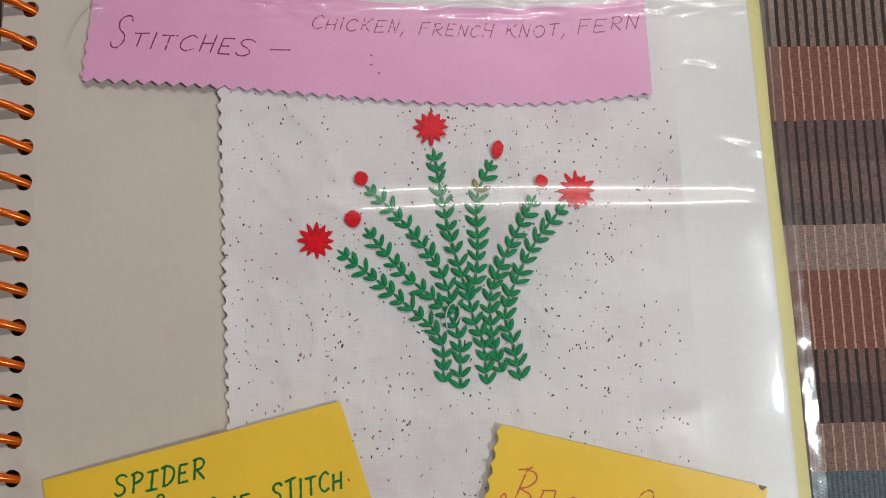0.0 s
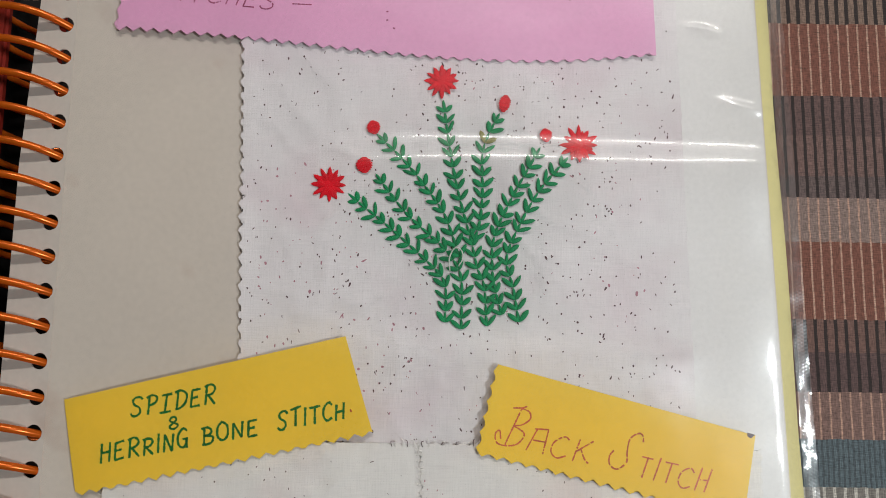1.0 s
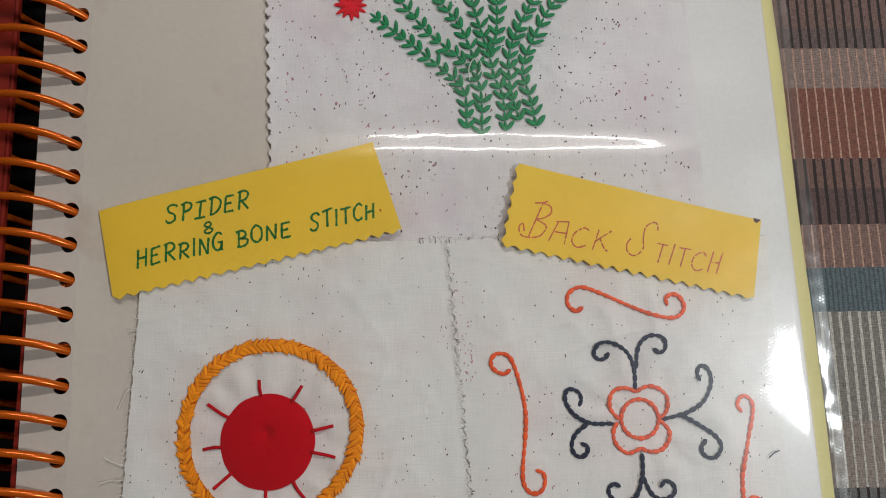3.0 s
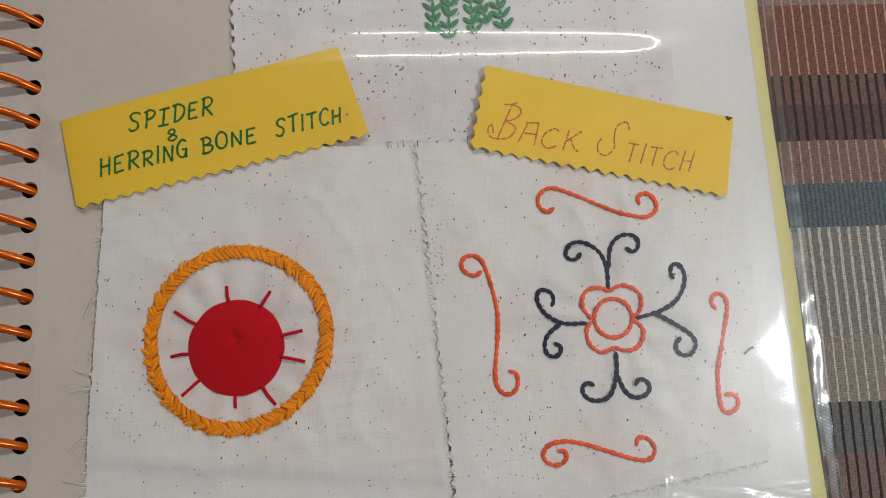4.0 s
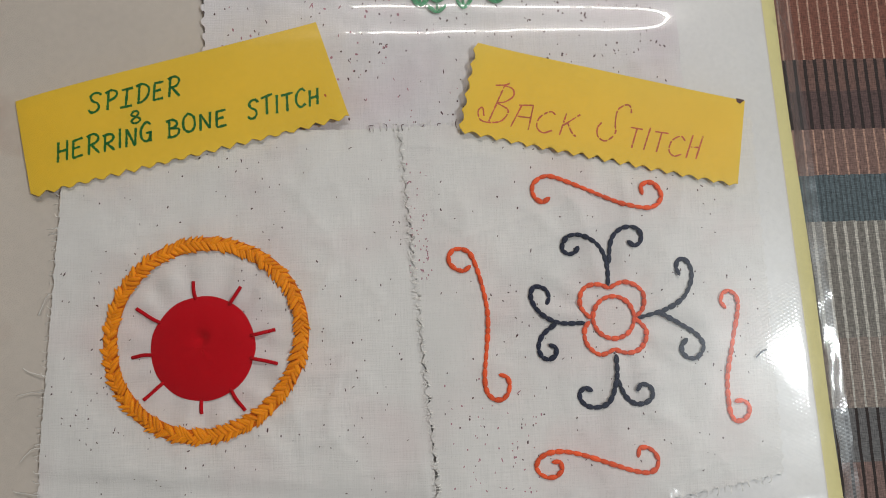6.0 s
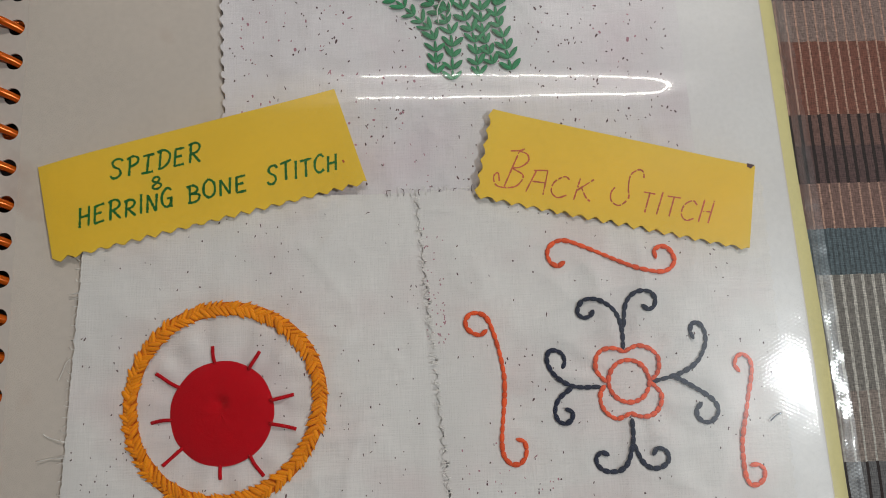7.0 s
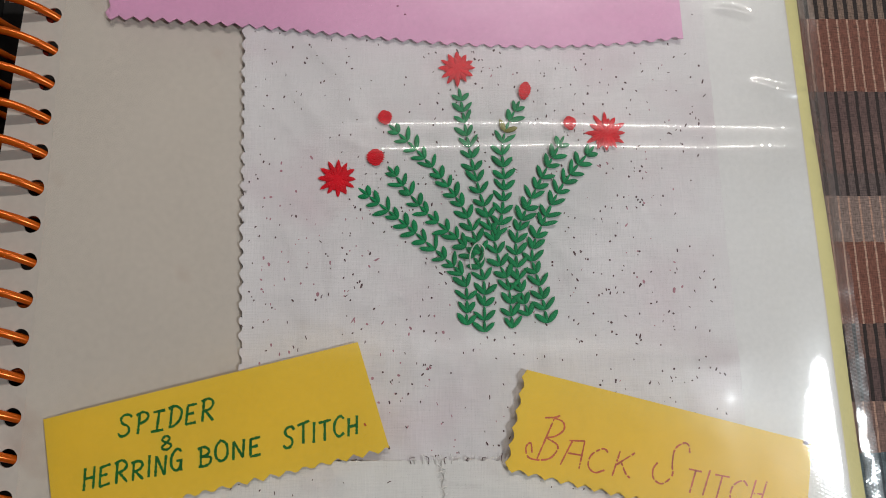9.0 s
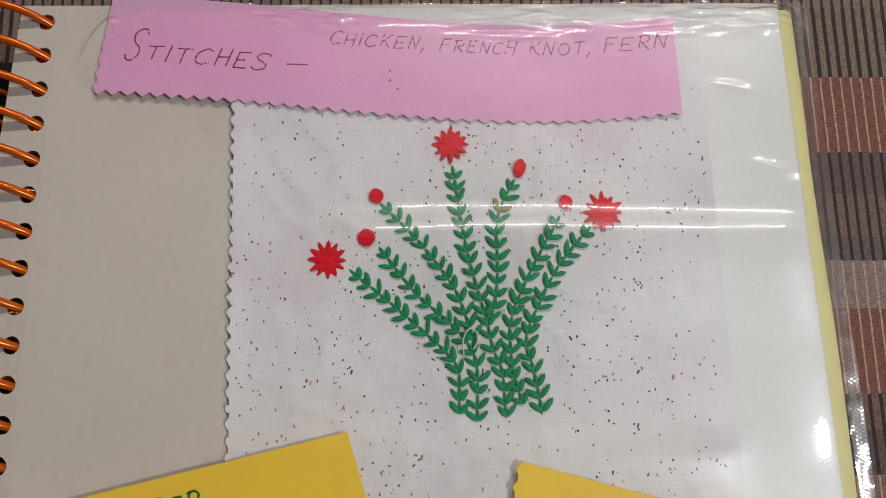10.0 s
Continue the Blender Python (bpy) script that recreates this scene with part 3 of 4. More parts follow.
for area, cnt in (((63, 100, -18, 40), 60), ((64, 78, 40, 62), 9), ((100, 115, -10, 14), 9), ((150, 186, 20, 60), 8)):
    flecks(muslin, cnt, *area, lambda x, y: z1(x, y) + 0.025, cnt + 40, 1.4, DYE, "pinkish blots of bled dye")

# ---- green stems and red flowers on the muslin ----
LEAF = stitch_mesh("leaf_stitch", SPAN, 1.4 * MM, 0.4 * MM, GREEN)
SPINE = stitch_mesh("stem_stitch", SPAN, 0.95 * MM, 0.36 * MM, GREEN)
OLIVE_LEAF = stitch_mesh("leaf_stitch", SPAN, 1.6 * MM, 0.55 * MM, OLIVE)
STEMS = [
    [(91, 52), (104, 41.7), (116.2, 31), (120.3, 26.8), (121.3, 22.7), (121.1, 13.5)],
    [(99.3, 58.2), (109.2, 45.8), (120, 36.2), (124.8, 29.8), (126, 25.7), (126, 11.6)],
    [(99.4, 70.5), (109.4, 60.7), (118.7, 48.8), (122, 42.4), (125, 33)],
    [(119.5, 81.5), (121.9, 65.8), (124.5, 52.9), (129.2, 36), (130, 30.8), (132.6, 25), (133.5, 12.6)],
    [(136.9, 77.4), (132, 66.5), (131.9, 52.8), (131.2, 44), (129.5, 38)],
    [(149.3, 66.9), (140.9, 51.5), (135.4, 39), (135, 30), (135.8, 24), (138, 16)],
    [(157.8, 64), (148.3, 52.5), (140.7, 37.8), (139.2, 31.6), (141, 25.3), (143, 14)]]
rnd = random.Random(11)
for si, line in enumerate(STEMS):
    stem = new("fern_stem")
    stem.parent = muslin
    row = smooth_line(line, 3.5)
    for i in range(len(row) - 1):
        a, b = row[i], row[i + 1]
        d = (a - b).normalized()
        ang = math.atan2(d.y, d.x)
        h = z1(b.x, b.y) + 0.42
        lay_stitch("stem_stitch", SPINE, b, a, h, stem, wide=rnd.uniform(0.85, 1.15))
        odd = si == 4 and i == 2
        for sgn in (-1, 1):
            t = ang + sgn * math.radians(rnd.uniform(30, 52))
            ln = rnd.uniform(3.6, 4.8) if i else 3.3
            q = b + Vector((math.cos(t), math.sin(t))) * ln
            lay_stitch("leaf_stitch", OLIVE_LEAF if odd else LEAF, b, q, h + 0.15, stem, wide=rnd.uniform(0.85, 1.2))

PETAL = stitch_mesh("petal_stitch", SPAN, 1.5 * MM, 0.3 * MM, RED)
for fx, fy, r0 in ((119.1, 87.3, 5.4), (85.3, 54.5, 5.4), (161.1, 67.7, 5.9)):
    flower = new("red_flower")
    flower.parent = muslin
    v = [(fx * MM, fy * MM, (z1(fx, fy) + 0.95) * MM)]
    v += [((fx + 3.4 * math.cos(k * math.pi / 12)) * MM, (fy + 3.4 * math.sin(k * math.pi / 12)) * MM, (z1(fx, fy) + 0.3) * MM) for k in range(24)]
    linked("under_stitching", v, [(0, 1 + k, 1 + (k + 1) % 24) for k in range(24)], RED, flower)
    for k in range(36):
        a = 2 * math.pi * k / 36 + rnd.uniform(-0.05, 0.05)
        ln = r0 * (rnd.uniform(0.88, 1.08) if k % 3 == 0 else rnd.uniform(0.60, 0.78))
        p = Vector((fx, fy)) + Vector((math.cos(a), math.sin(a))) * 0.3
        q = Vector((fx, fy)) + Vector((math.cos(a), math.sin(a))) * ln
        lay_stitch("petal_stitch", PETAL, p, q, z1(fx, fy) + 0.35 + 0.25 * rnd.random(), flower, wide=rnd.uniform(0.8, 1.1))
for bx, by, rx, ry, turn in ((95.9, 60.7, 2.7, 2.2, 0.1), (98.4, 72.5, 2.2, 1.9, 0.3), (138.3, 80.3, 1.9, 2.5, -0.2), (150.9, 70.6, 2.0, 1.8, 0.2)):
    bud = new("red_bud")
    bud.parent = muslin
    for k in range(9):
        s = -1 + 2 * (k + 0.5) / 9
        half = rx * math.sqrt(max(0.05, 1 - s * s))
        rot = Matrix.Rotation(turn, 2)
        c = Vector((bx, by))
        lay_stitch("knot_stitch", PETAL, c + rot @ Vector((-half, s * ry)), c + rot @ Vector((half, s * ry)), z1(bx, by) + 0.55 + 0.5 * (1 - s * s), bud, wide=0.75)


def yarn(name, pts, z, r, material, parent, label=""):
    row = smooth_line(pts, 0.8)
    v, f = tube([Vector((p.x * MM, p.y * MM, z * MM + 0.00025 * math.sin(i * 0.7))) for i, p in enumerate(row)], r * MM, 6)
    return linked(name, v, f, material, parent, label)


yarn("loose_thread", [(122.4, 28.5), (122.2, 32.5), (123.8, 35.6), (125.9, 34.6), (126.0, 32.0), (124.9, 30.2)], 2.75, 0.2, WHITE_YARN, muslin, "white loose thread loop")

# ---- orange ring and red disc ----
HERR = stitch_mesh("herringbone_stitch", SPAN, 1.15 * MM, 0.5 * MM, ORANGE)
ring = new("herringbone_ring")
ring.parent = cotton
RC = Vector((61.9, -77.7))


def ring_point(a, r):
    wob = 1 + 0.012 * math.sin(2 * a + 0.6) + 0.01 * math.sin(3 * a + 1)
    return RC + Vector((-0.1 + 0.997 * math.cos(a) * r * wob, 0.3 + 1.012 * math.sin(a) * r * wob))


COUNT = 148
# darker continuous band beneath the stitches, showing in their gaps
v, f = [], []
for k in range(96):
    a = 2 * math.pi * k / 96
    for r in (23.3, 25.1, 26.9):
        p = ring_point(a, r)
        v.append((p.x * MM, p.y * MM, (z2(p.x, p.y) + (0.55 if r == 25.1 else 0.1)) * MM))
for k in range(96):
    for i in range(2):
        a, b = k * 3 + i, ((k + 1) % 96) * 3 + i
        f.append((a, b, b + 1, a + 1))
linked("under_stitching", v, f, RUSSET, ring, "darker russet band beneath the ring stitches")
for k in range(COUNT):
    a = 2 * math.pi * k / COUNT
    j = rnd.uniform(-0.02, 0.02)
    h = z2(*ring_point(a, 25))
    out, inn = rnd.uniform(-0.45, 0.75), rnd.uniform(-0.6, 0.4)
    lay_stitch("herringbone_stitch", HERR, ring_point(a + j, 27.0 + out), ring_point(a + 0.115 + j, 24.2), h + 0.45 + rnd.uniform(0, 0.35), ring, wide=rnd.uniform(0.7, 1.3))
    lay_stitch("herringbone_stitch", HERR, ring_point(a + 0.03 + j, 23.0 + inn), ring_point(a + 0.135 + j, 26.0), h + 0.55 + rnd.uniform(0, 0.45), ring, wide=rnd.uniform(0.7, 1.3))

DC = Vector((61.2, -80.0))
disc = new("spider_wheel")
disc.parent = cotton
v, f = [], []
RN, AN = 22, 96
for i in range(RN + 1):
    s = i / RN
    for k in range(AN):
        a = 2 * math.pi * k / AN
        r = 13.7 * s * (1 + 0.004 * math.cos(9 * a) + 0.012 * noise.noise((math.cos(a) * 2, math.sin(a) * 2, 1.0)))
        z = 1.6 * (1 - s ** 3.5) + 0.09 * math.sin(s * 62 + 0.3 * math.sin(a * 9)) * (1 - 0.6 * s) + 0.1 * noise.noise((math.cos(a) * 2, math.sin(a) * 2, s * 3))
        z -= 1.5 * math.exp(-((r * math.cos(a) + 0.3) ** 2 + (r * math.sin(a) - 2.6) ** 2) / 1.7 ** 2)
        v.append(((DC.x + r * math.cos(a)) * MM, (DC.y + r * math.sin(a)) * MM, (1.75 + max(0.0, z)) * MM))
for i in range(RN):
    for k in range(AN):
        f.append((i * AN + k, (i + 1) * AN + k, (i + 1) * AN + (k + 1) % AN, i * AN + (k + 1) % AN))
linked("woven_disc", v, f, CRIMSON, disc, "domed crimson woven disc with dimpled centre")
for ex, ey in ((58.3, -62.3), (71.0, -64.1), (80.2, -75.8), (80.8, -84.7), (72.2, -96.5), (60.8, -96.9), (45.8, -92.9), (42.5, -81.9), (43.5, -69.0)):
    e = Vector((ex, ey))
    a = DC + (e - DC).normalized() * 13.1
    mid = (a + e) / 2 + Vector((rnd.uniform(-0.3, 0.3), rnd.uniform(-0.3, 0.3)))
    yarn("spoke_stitch", [tuple(a), tuple(mid), tuple(e)], z2(ex, ey) + 0.35, 0.48, CRIMSON, disc)

# loose yarns along the frayed edge
for k, (x, y, dx, dy) in enumerate(((22.6, -47, -3.6, 0.2), (22.4, -48.2, -3.0, -0.2), (21.1, -64, -3.5, -6), (20.1, -86, -6, 2.5), (19.9, -90, -7, -0.6), (19.3, -104, -5, -3.5), (18.8, -116, -6, 1.5))):
    yarn("frayed_yarn", [(x + 0.8, y), (x + dx * 0.4, y + dy * 0.2 + 0.3), (x + dx * 0.8, y + dy * 0.6), (x + dx, y + dy)], 1.0, 0.13, WHITE_YARN, cotton)
for k in range(46):
    y = -24 - k * 2.4 + rnd.uniform(-0.8, 0.8)
    x = 23 - (-21.5 - y) * 6.5 / 146.5
    yarn("frayed_yarn", [(x + 0.6, y), (x - 0.5, y + rnd.uniform(-0.4, 0.4)), (x - rnd.uniform(0.8, 1.5), y + rnd.uniform(-0.8, 0.8))], 1.1, 0.10, WHITE_YARN, cotton)
for k in range(90):
    y = -23 - k * 1.2 + rnd.uniform(-0.8, 0.8)
    x = 113.9 + (-21 - y) * 8.8 / 113
    yarn("frayed_yarn", [(x + 1.2, y), (x + 0.1, y + rnd.uniform(-0.6, 0.6)), (x - rnd.uniform(0.1, 1.0), y + rnd.uniform(-1, 1))], 2.2, 0.10, WHITE_YARN, square)
for k in range(18):
    x = 106 + k * 1.6 + rnd.uniform(-0.4, 0.4)
    yarn("frayed_yarn", [(x, -22.5), (x + rnd.uniform(-0.5, 0.5), -21), (x + rnd.uniform(-1.2, 1.2), -20.4 + rnd.uniform(-0.6, 0.6))], 1.7, 0.10, WHITE_YARN if k % 3 else FLECK, square)

for k in range(30):
    x = 123.5 + k * 2.95 + rnd.uniform(-0.5, 0.5)
    y = -134 + (x - 122.3) * 0.171
    yarn("frayed_yarn", [(x, y + 1.0), (x + rnd.uniform(-0.4, 0.4), y - 0.2), (x + rnd.uniform(-1.2, 1.2), y - rnd.uniform(0.5, 1.3))], 1.5, 0.12, WHITE_YARN, square)

# ---- navy scrolls and coral flower ----
CORAL_ST = stitch_mesh("back_stitch", SPAN, 1.32 * MM, 0.55 * MM, CORAL)
NAVY_ST = stitch_mesh("back_stitch", SPAN, 1.35 * MM, 0.55 * MM, NAVY)


def stitched(name, mesh, pts, step=2.3):
    group = new(name)
    group.parent = square
    row = smooth_line(pts, step)
    for p, q in zip(row, row[1:]):
        d = (q - p) * 0.17
        lay_stitch("back_stitch", mesh, p - d, q + d, z3(p.x, p.y) + 0.35, group, wide=rnd.uniform(0.88, 1.15))


stitched("coral_scroll", CORAL_ST, [(154.7, -42.7), (152.7, -44), (150.3, -42), (150.4, -38.6), (154, -36.5), (159, -38), (167.8, -42), (176.6, -45.5), (182.8, -46.2), (185.7, -43.1), (183.3, -39.2), (179.9, -39.8), (180.2, -42.4)])
stitched("coral_scroll", CORAL_ST, [(132.3, -60.7), (130.7, -62.1), (127.1, -60.5), (126.7, -57.1), (129.5, -55.8), (133.1, -58.5), (136.5, -73.6), (135, -90.8), (136.6, -95.7), (139.8, -96.1), (141.6, -93.2), (140.8, -90), (139, -89.7)])
stitched("coral_scroll", CORAL_ST, [(200.4, -74.2), (199, -72.5), (200.6, -69.4), (203.6, -71), (203.6, -76), (199.5, -91.2), (199.6, -102.5), (202.4, -104), (204.9, -101.6), (204, -98.9), (201, -98.8)])
stitched("coral_scroll", CORAL_ST, [(151.8, -112.6), (153.5, -112.1), (154.2, -114.8), (151.1, -116.7), (147.4, -114.5), (148.4, -111.4), (152.5, -110), (158.9, -110.8), (173.7, -115.8), (178.5, -115.6), (179.5, -112.7), (177.8, -110.3), (175, -109.4), (174.2, -112)])
for pts in ([(169.2, -67), (169.3, -61.4), (167.4, -56.3), (162.5, -53.3), (158.6, -53.7), (157.3, -57.1), (160, -58.6), (161.8, -56.4)],
            [(169.9, -61), (170.9, -54.7), (173.9, -51.6), (177.8, -51.7), (179.3, -54.4), (177.5, -56.9), (175.3, -55.4)],
            [(176.6, -76.1), (184, -74.2), (189.3, -71), (192.1, -66.1), (191.7, -62.2), (189.4, -60.2), (187.7, -62.3), (188.6, -64.9)],
            [(182.3, -74.7), (187.6, -77.8), (192.3, -81.1), (193.7, -84.4), (191.2, -87.4), (188.2, -86.4), (187.7, -83.7), (189.2, -82.1)],
            [(162.2, -76.9), (155.6, -76.7), (150.7, -74.1), (148.2, -70.1), (148.9, -66.8), (152.2, -67.3), (153.2, -69.8), (152.3, -71.7)],
            [(154.6, -76.9), (151, -79.6), (149.5, -83.3), (151.2, -86.3), (153.9, -85.6), (154.4, -83.2), (152.5, -82.3)],
            [(170.1, -85.7), (170, -91.1), (167.9, -97.5), (164.5, -99.2), (160.8, -98.2), (159.6, -95.5), (161.1, -93.8), (163.2, -94.7)],
            [(170, -92), (172.3, -97.1), (175.5, -98.8), (178.8, -97.4), (179.1, -94.5), (176.4, -93.3), (175.2, -95.1)]):
    stitched("navy_scroll", NAVY_ST, pts, 2.1)
stitched("flower_centre", CORAL_ST, [(170.2 + 5.6 * math.cos(math.radians(a)), -75.7 + 5.7 * math.sin(math.radians(a))) for a in range(0, 361, 30)], 2.0)
for pts in ([(169.4, -67.9), (166.2, -66.6), (162.2, -67.9), (161.3, -72.3), (163.9, -75.7)], [(169.4, -67.9), (173.4, -66.2), (178.1, -68.4), (178.5, -73.4), (176.1, -75.6)],
            [(176, -76.1), (178.8, -79.5), (177.3, -84), (173.2, -85.3), (169.9, -84.1)], [(169.9, -84.1), (166, -85.6), (162.7, -82.7), (162, -78.9), (163.5, -76.7)]):
    stitched("flower_petal", CORAL_ST, pts, 2.0)
yarn("loose_thread", [(207.5, -87.6), (209, -86.2), (210.8, -85.6)], 2.2, 0.2, NAVY, square, "dark snippet of thread")

# ---- paper labels ----


def card(base, z, teeth, material, label, nu, nv, period=4.3):
    left, right, top, bottom = teeth
    wide, tall = (base(1, 0.5) - base(0, 0.5)).length, (base(0.5, 1) - base(0.5, 0)).length
    ax = (base(1, 0.5) - base(0, 0.5)).normalized()
    ay = Vector((-ax.y, ax.x))

    def place(u, v):
        p = base(u, v).copy()
        if u == 0:
            p += ax * zigzag(v * tall, period, left)
        if u == 1:
            p -= ax * zigzag(v * tall, period, right)
        if v == 0:
            p += ay * zigzag(u * wide, period, bottom)
        if v == 1:
            p -= ay * zigzag(u * wide, period, top)
        return p.x * MM, p.y * MM, z(p.x, p.y) * MM
    v, f = sheet(nu, nv, place, 0.00032)
    return tagged(linked("paper_label", v, f, material, smooth=False), label, "label", "paper labels in the sleeve")


# pen strokes of each letter in a unit box; b and s are the large swash capitals
STROKES = {
    "S": [[(0.95, 0.85), (0.75, 1), (0.35, 0.98), (0.12, 0.8), (0.3, 0.58), (0.7, 0.42), (0.8, 0.18), (0.5, 0), (0.15, 0.02), (0, 0.15)]],
    "P": [[(0.25, 0), (0.3, 1)], [(0.05, 0.92), (0.5, 1), (0.95, 0.85), (0.85, 0.6), (0.3, 0.45)]],
    "I": [[(0.45, 0), (0.55, 1)]],
    "i": [[(0.45, 0), (0.55, 1)], [(0, 0), (0.95, 0.02)], [(0.1, 0.98), (1, 1)]],
    "D": [[(0.2, 0), (0.25, 1)], [(0, 0.95), (0.5, 1), (0.95, 0.7), (0.85, 0.25), (0.45, 0), (0.1, 0)]],
    "E": [[(0.9, 1), (0.15, 0.96)], [(0.16, 0.96), (0.1, 0)], [(0.1, 0), (0.9, 0.05)], [(0.12, 0.5), (0.7, 0.53)]],
    "R": [[(0.15, 0), (0.2, 1)], [(0, 0.92), (0.55, 1), (0.9, 0.8), (0.7, 0.55), (0.2, 0.48)], [(0.35, 0.48), (0.95, 0)]],
    "H": [[(0.1, 0), (0.15, 1)], [(0.85, 0), (0.9, 1)], [(0.1, 0.5), (0.9, 0.52)]],
    "N": [[(0.1, 0), (0.15, 1)], [(0.15, 1), (0.8, 0)], [(0.8, 0), (0.9, 1)]],
    "G": [[(0.9, 0.85), (0.55, 1), (0.1, 0.7), (0.1, 0.25), (0.5, 0), (0.85, 0.2), (0.85, 0.45)], [(0.5, 0.45), (1, 0.45)], [(0.88, 0.45), (0.9, -0.05)]],
    "B": [[(0.2, 0), (0.25, 1)], [(0, 0.95), (0.5, 1), (0.85, 0.8), (0.7, 0.57), (0.25, 0.52)], [(0.3, 0.52), (0.95, 0.4), (0.85, 0.1), (0.4, 0), (0.05, 0.02)]],
    "O": [[(0.5, 1), (0.12, 0.75), (0.1, 0.25), (0.5, 0), (0.9, 0.25), (0.88, 0.75), (0.5, 1)]],
    "T": [[(0.5, 0), (0.5, 1)], [(0, 0.95), (1, 1)]],
    "C": [[(0.95, 0.85), (0.6, 1), (0.12, 0.7), (0.1, 0.25), (0.5, 0), (0.95, 0.15)]],
    "A": [[(0, 0), (0.25, 0.95)], [(0.1, 0.93), (0.85, 1)], [(0.85, 1), (0.95, 0)], [(0.2, 0.45), (0.9, 0.47)]],
    "K": [[(0.15, 0), (0.2, 1)], [(0.9, 1), (0.2, 0.45)], [(0.4, 0.55), (0.75, 0.15), (1.05, 0)]],
    "F": [[(0.1, 0), (0.15, 1)], [(0.15, 0.97), (1, 1)], [(0.15, 0.52), (0.75, 0.55)]],
    "&": [[(0.5, 0.5), (0.15, 0.75), (0.5, 1), (0.8, 0.78), (0.5, 0.5), (0.1, 0.22), (0.5, 0), (0.9, 0.22), (0.5, 0.5)]],
    ",": [[(0.6, 0.15), (0.2, -0.25)]],
    ".": [[(0.3, 0.3), (0.7, 0.34)]],
    "-": [[(0, 0.4), (1, 0.45)]],
    "b": [[(0.42, 0.02), (0.58, 0.95)], [(0.3, 0.9), (0.6, 0.96), (0.72, 1.02)], [(0.5, 0.95), (0.85, 0.9), (0.95, 0.74), (0.75, 0.57), (0.5, 0.5)],
          [(0.52, 0.5), (0.92, 0.38), (0.82, 0.12), (0.5, 0), (0.15, 0.02), (0, 0.2), (0.1, 0.32), (0.22, 0.12)]],
    "s": [[(1, 0.8), (0.92, 0.96), (0.75, 1), (0.52, 0.82), (0.56, 0.5), (0.66, 0.24), (0.42, 0.02), (0.12, 0.08), (0.02, 0.28), (0.1, 0.44)]],
}
SLIM = {"I": 0.22, "i": 0.7, ",": 0.25, ".": 0.2, "b": 1.25, "s": 1.3}
STROKES["$"] = STROKES["S"]


def written(text, p, q, tall, z, material, parent, thick=0.5, slant=0.15, seed=1, broken=0.0):
    """Handwritten word from p to q along its baseline (mm), capitals tall mm high, thick the pen line."""
    r = random.Random(seed)
    p, q = Vector(p), Vector(q)
    ax = (q - p).normalized()
    ay = Vector((-ax.y, ax.x))
    width = [SLIM.get(c, 0.68) * r.uniform(0.92, 1.08) for c in text]
    gap = 0.17
    kx = (q - p).length / (sum(width) + gap * (len(text) - 1))
    V, F, run = [], [], 0.0
    for c, w in zip(text, width):
        swash = c in "bs$"
        lift, turn, grow = r.uniform(-0.05, 0.05), r.uniform(-0.06, 0.06), r.uniform(0.92, 1.08) * (1.75 if swash else 1.0)
        for line in STROKES[c]:
            pts = []
            for x, y in line:
                y = y * grow + lift + turn * (x - 0.5) + r.uniform(-0.02, 0.02)
                pts.append(p + ax * ((run + w * x) * kx + slant * y * tall) + ay * (y * tall))
            row = smooth_line(pts, 0.4)
            for i in range(len(row) - 1):
                if r.random() < broken:
                    continue
                a, b = row[i], row[i + 1]
                d = (b - a).normalized() * 0.04
                side = Vector((-d.y, d.x)).normalized() * (thick / 2 * r.uniform(0.75, 1.2))
                k = len(V)
                for pt in (a - d + side, a - d - side, b + d - side, b + d + side):
                    V.append((pt.x * MM, pt.y * MM, (z(pt.x, pt.y) + 0.03) * MM))
                F.append((k, k + 1, k + 2, k + 3))
        run += w + gap
    return linked("writing", V, F, material, parent, "", False)


# pink label, bowed along its length
pink_base = corners((16, 102.6), (184.5, 95.5), (19.5, 133.5), (183.5, 125.5))


def pink_at(u, v):
    p = pink_base(u, v).copy()
    p.y -= 4.4 * math.sin(math.pi * u ** 1.75)
    return p


zp = lambda x, y: 1.9 + 0.5 * math.exp(-((x - 186) / 12) ** 2) + 0.25 * math.sin(x / 30)
pink = card(pink_at, zp, (1.4, 0.0, 0.0, 1.5), PINK, "pink paper strip with pinked edge and handwritten title", 158, 14, 4.2)
written("$TITCHES", (24.6, 113.2), (66.5, 109.6), 5.2, zp, INK_PLUM, pink, 0.42, 0.25, 3, 0.05)
written("-", (71.9, 110.2), (77.9, 109.8), 4.0, zp, INK_PLUM, pink, 0.4, 0.0, 4)
written("CHICKEN,", (83.8, 117.6), (111.5, 115.8), 4.0, zp, INK_PLUM, pink, 0.34, 0.22, 5, 0.15)
written("FRENCH", (115.6, 115.6), (137.6, 114.4), 3.9, zp, INK_PLUM, pink, 0.34, 0.22, 6, 0.2)
written("KNOT,", (141.2, 114.4), (159.5, 114.2), 4.0, zp, INK_PLUM, pink, 0.34, 0.22, 7, 0.15)
written("FERN", (163.0, 115.0), (181.2, 116.0), 4.2, zp, INK_PLUM, pink, 0.34, 0.25, 8, 0.08)
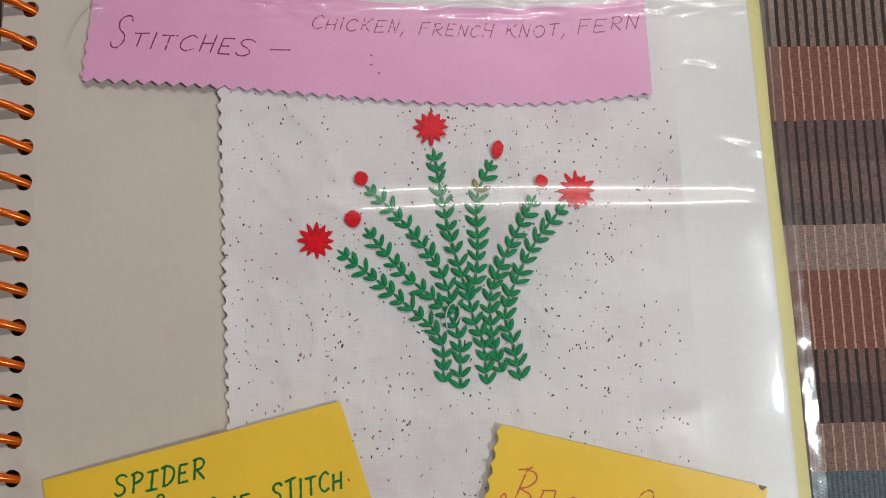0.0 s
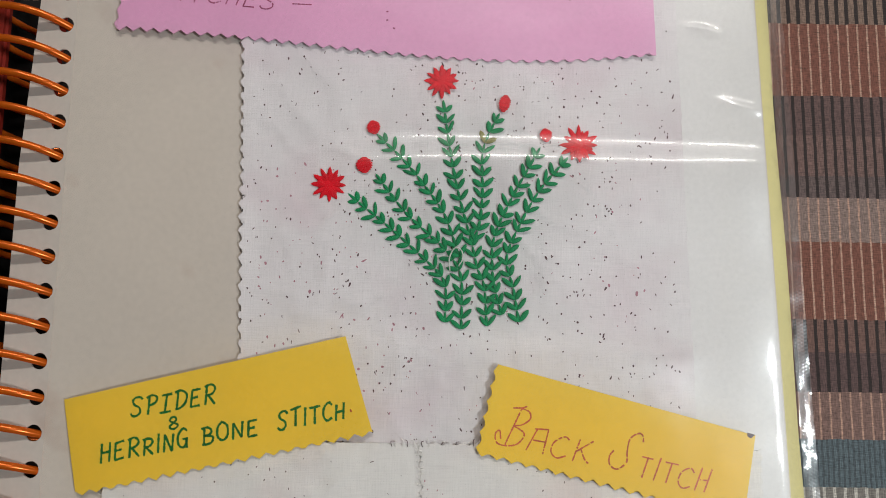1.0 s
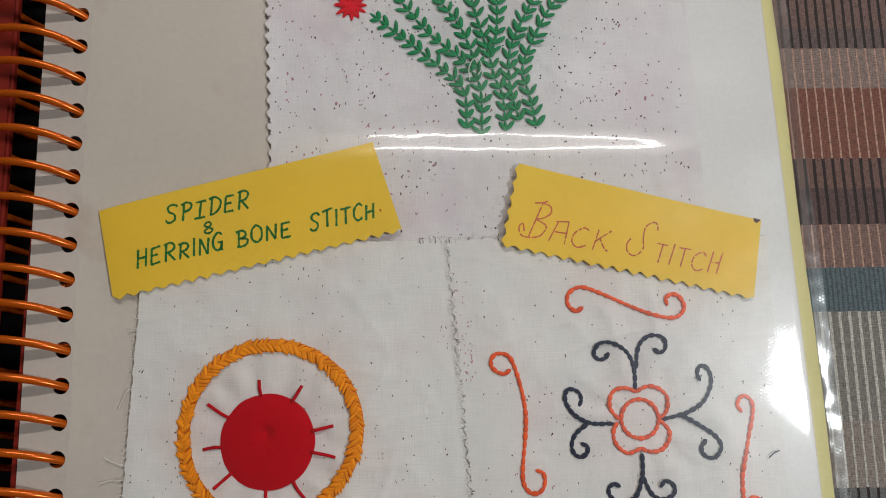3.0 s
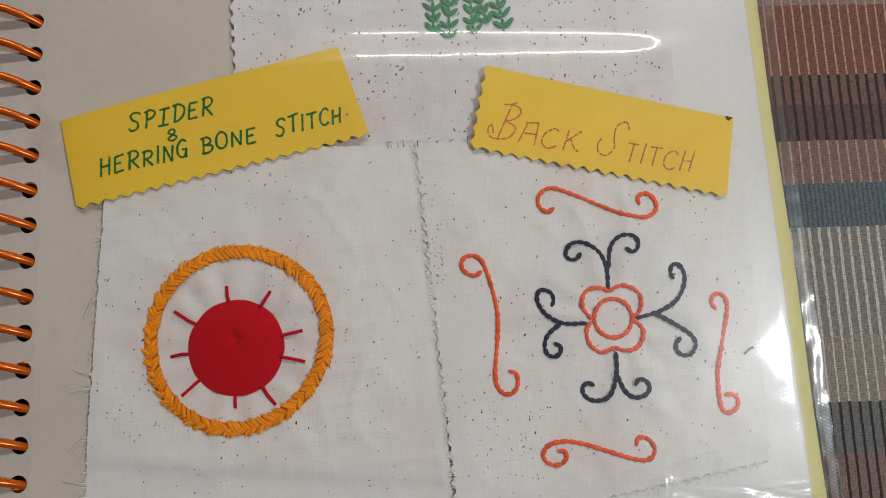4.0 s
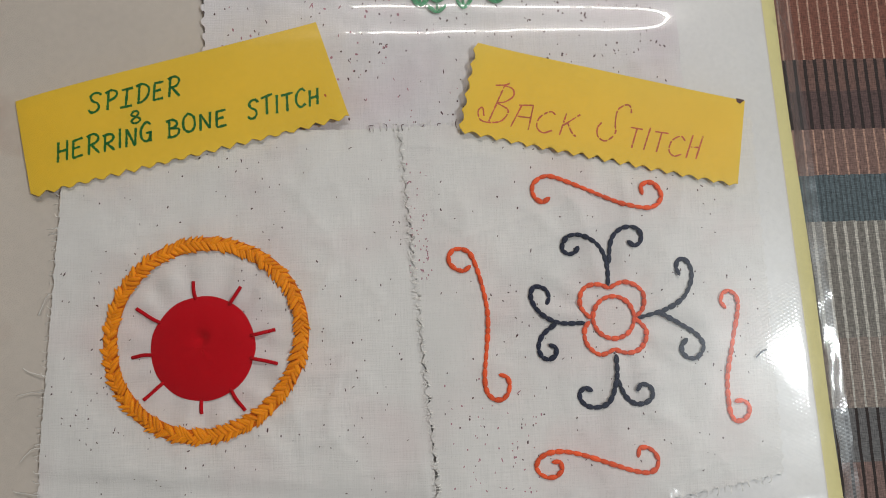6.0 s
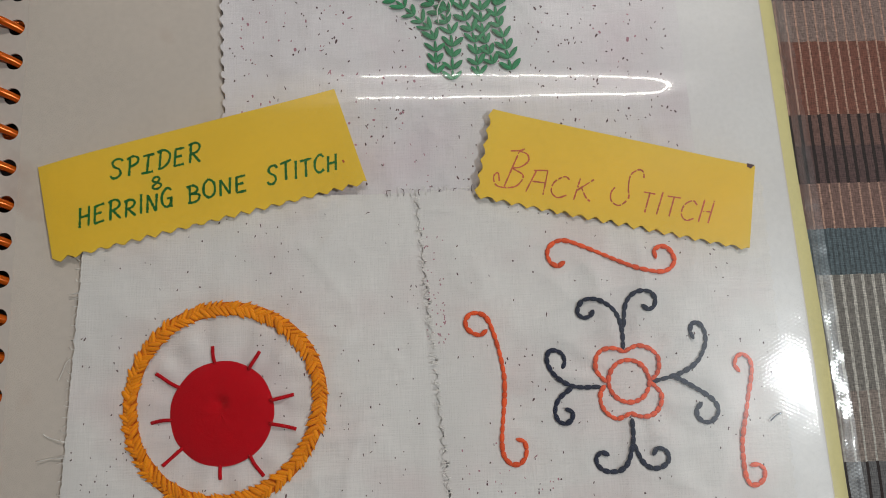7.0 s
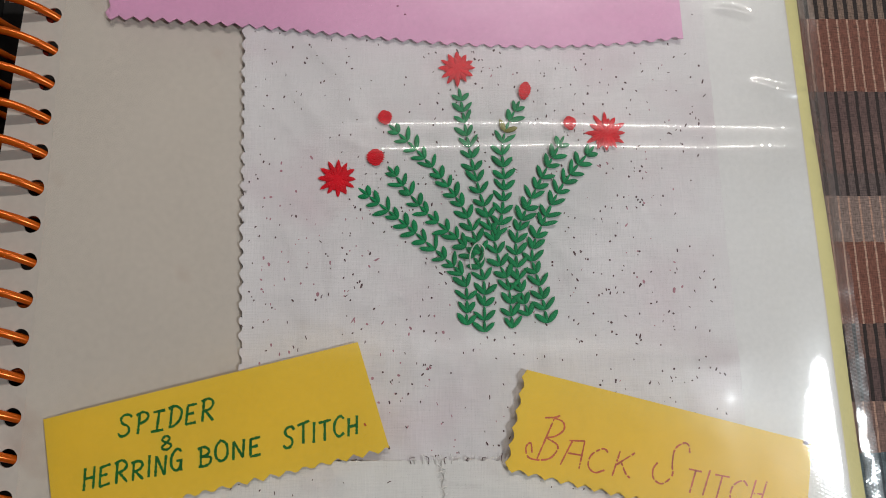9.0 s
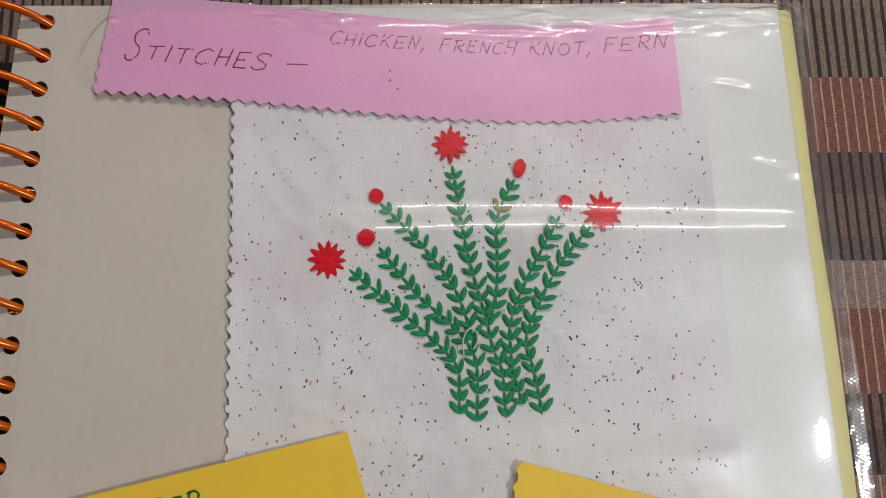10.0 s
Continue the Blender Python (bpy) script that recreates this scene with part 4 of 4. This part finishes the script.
for x, y in ((101.5, 109.4), (101.5, 106.6), (103.7, 104)):
    yarn("ink_dot", [(x, y), (x + 0.5, y - 0.1)], zp(x, y), 0.2, INK_PLUM, pink)

zy = lambda x, y: 0.8 + 1.85 * (1 - math.exp(-max(0.0, x - 8) / 9)) + 0.45 * math.exp(-((x - 98) / 9) ** 2)
yellow = card(corners((15, -38.5), (101, -19.2), (9, -11.0), (92, 9.0)), zy, (0, 0, 0, 1.5), YELLOW, "yellow paper label with green handwriting and pinked lower edge", 84, 14)
written("SPiDER", (29.8, -15.6), (54.6, -10.8), 5.2, zy, INK_GREEN, yellow, 0.68, 0.2, 9)
written("&", (41.2, -18.9), (44.4, -18.2), 3.6, zy, INK_GREEN, yellow, 0.6, 0.1, 10)
written("HERRING", (21.6, -28.8), (47.2, -23.8), 5.2, zy, INK_GREEN, yellow, 0.68, 0.15, 11)
written("BONE", (51.2, -22.8), (67.6, -19.6), 4.9, zy, INK_GREEN, yellow, 0.68, 0.12, 12)
written("STITCH", (73.2, -18.2), (92.6, -14.6), 4.9, zy, INK_GREEN, yellow, 0.68, 0.15, 13)
written(".", (94.0, -13.4), (95.0, -13.2), 3.0, zy, INK_RED, yellow, 0.8, 0.0, 16)

zb = lambda x, y: 2.75 + 0.85 * math.exp(-((x - 132) / 8) ** 2) + 0.35 * math.exp(-((x - 210) / 8) ** 2)
second = card(corners((130.2, -24.0), (206.3, -41.6), (135.9, 1.9), (210.5, -17.2)), zb, (1.5, 0, 0, 1.5), YELLOW, "yellow paper label with faint red handwriting and pinked edges", 72, 24)
written("bACK", (135.4, -20.4), (162.8, -26.2), 6.6, zb, INK_RED, second, 0.44, 0.12, 14, 0.07)
written("sTITCH", (167.6, -27.0), (196.0, -33.6), 6.2, zb, INK_RED, second, 0.44, 0.12, 15, 0.08)
# folded tip of the second label
v, f = sheet(2, 2, lambda u, v: ((208.2 + 2.2 * u * (1 - 0.6 * v)) * MM, (-16.4 - 0.6 * u - 1.0 * v) * MM, 3.2 * MM), 0.0002)
linked("folded_tip", v, f, FLECK, second, "dark folded corner")
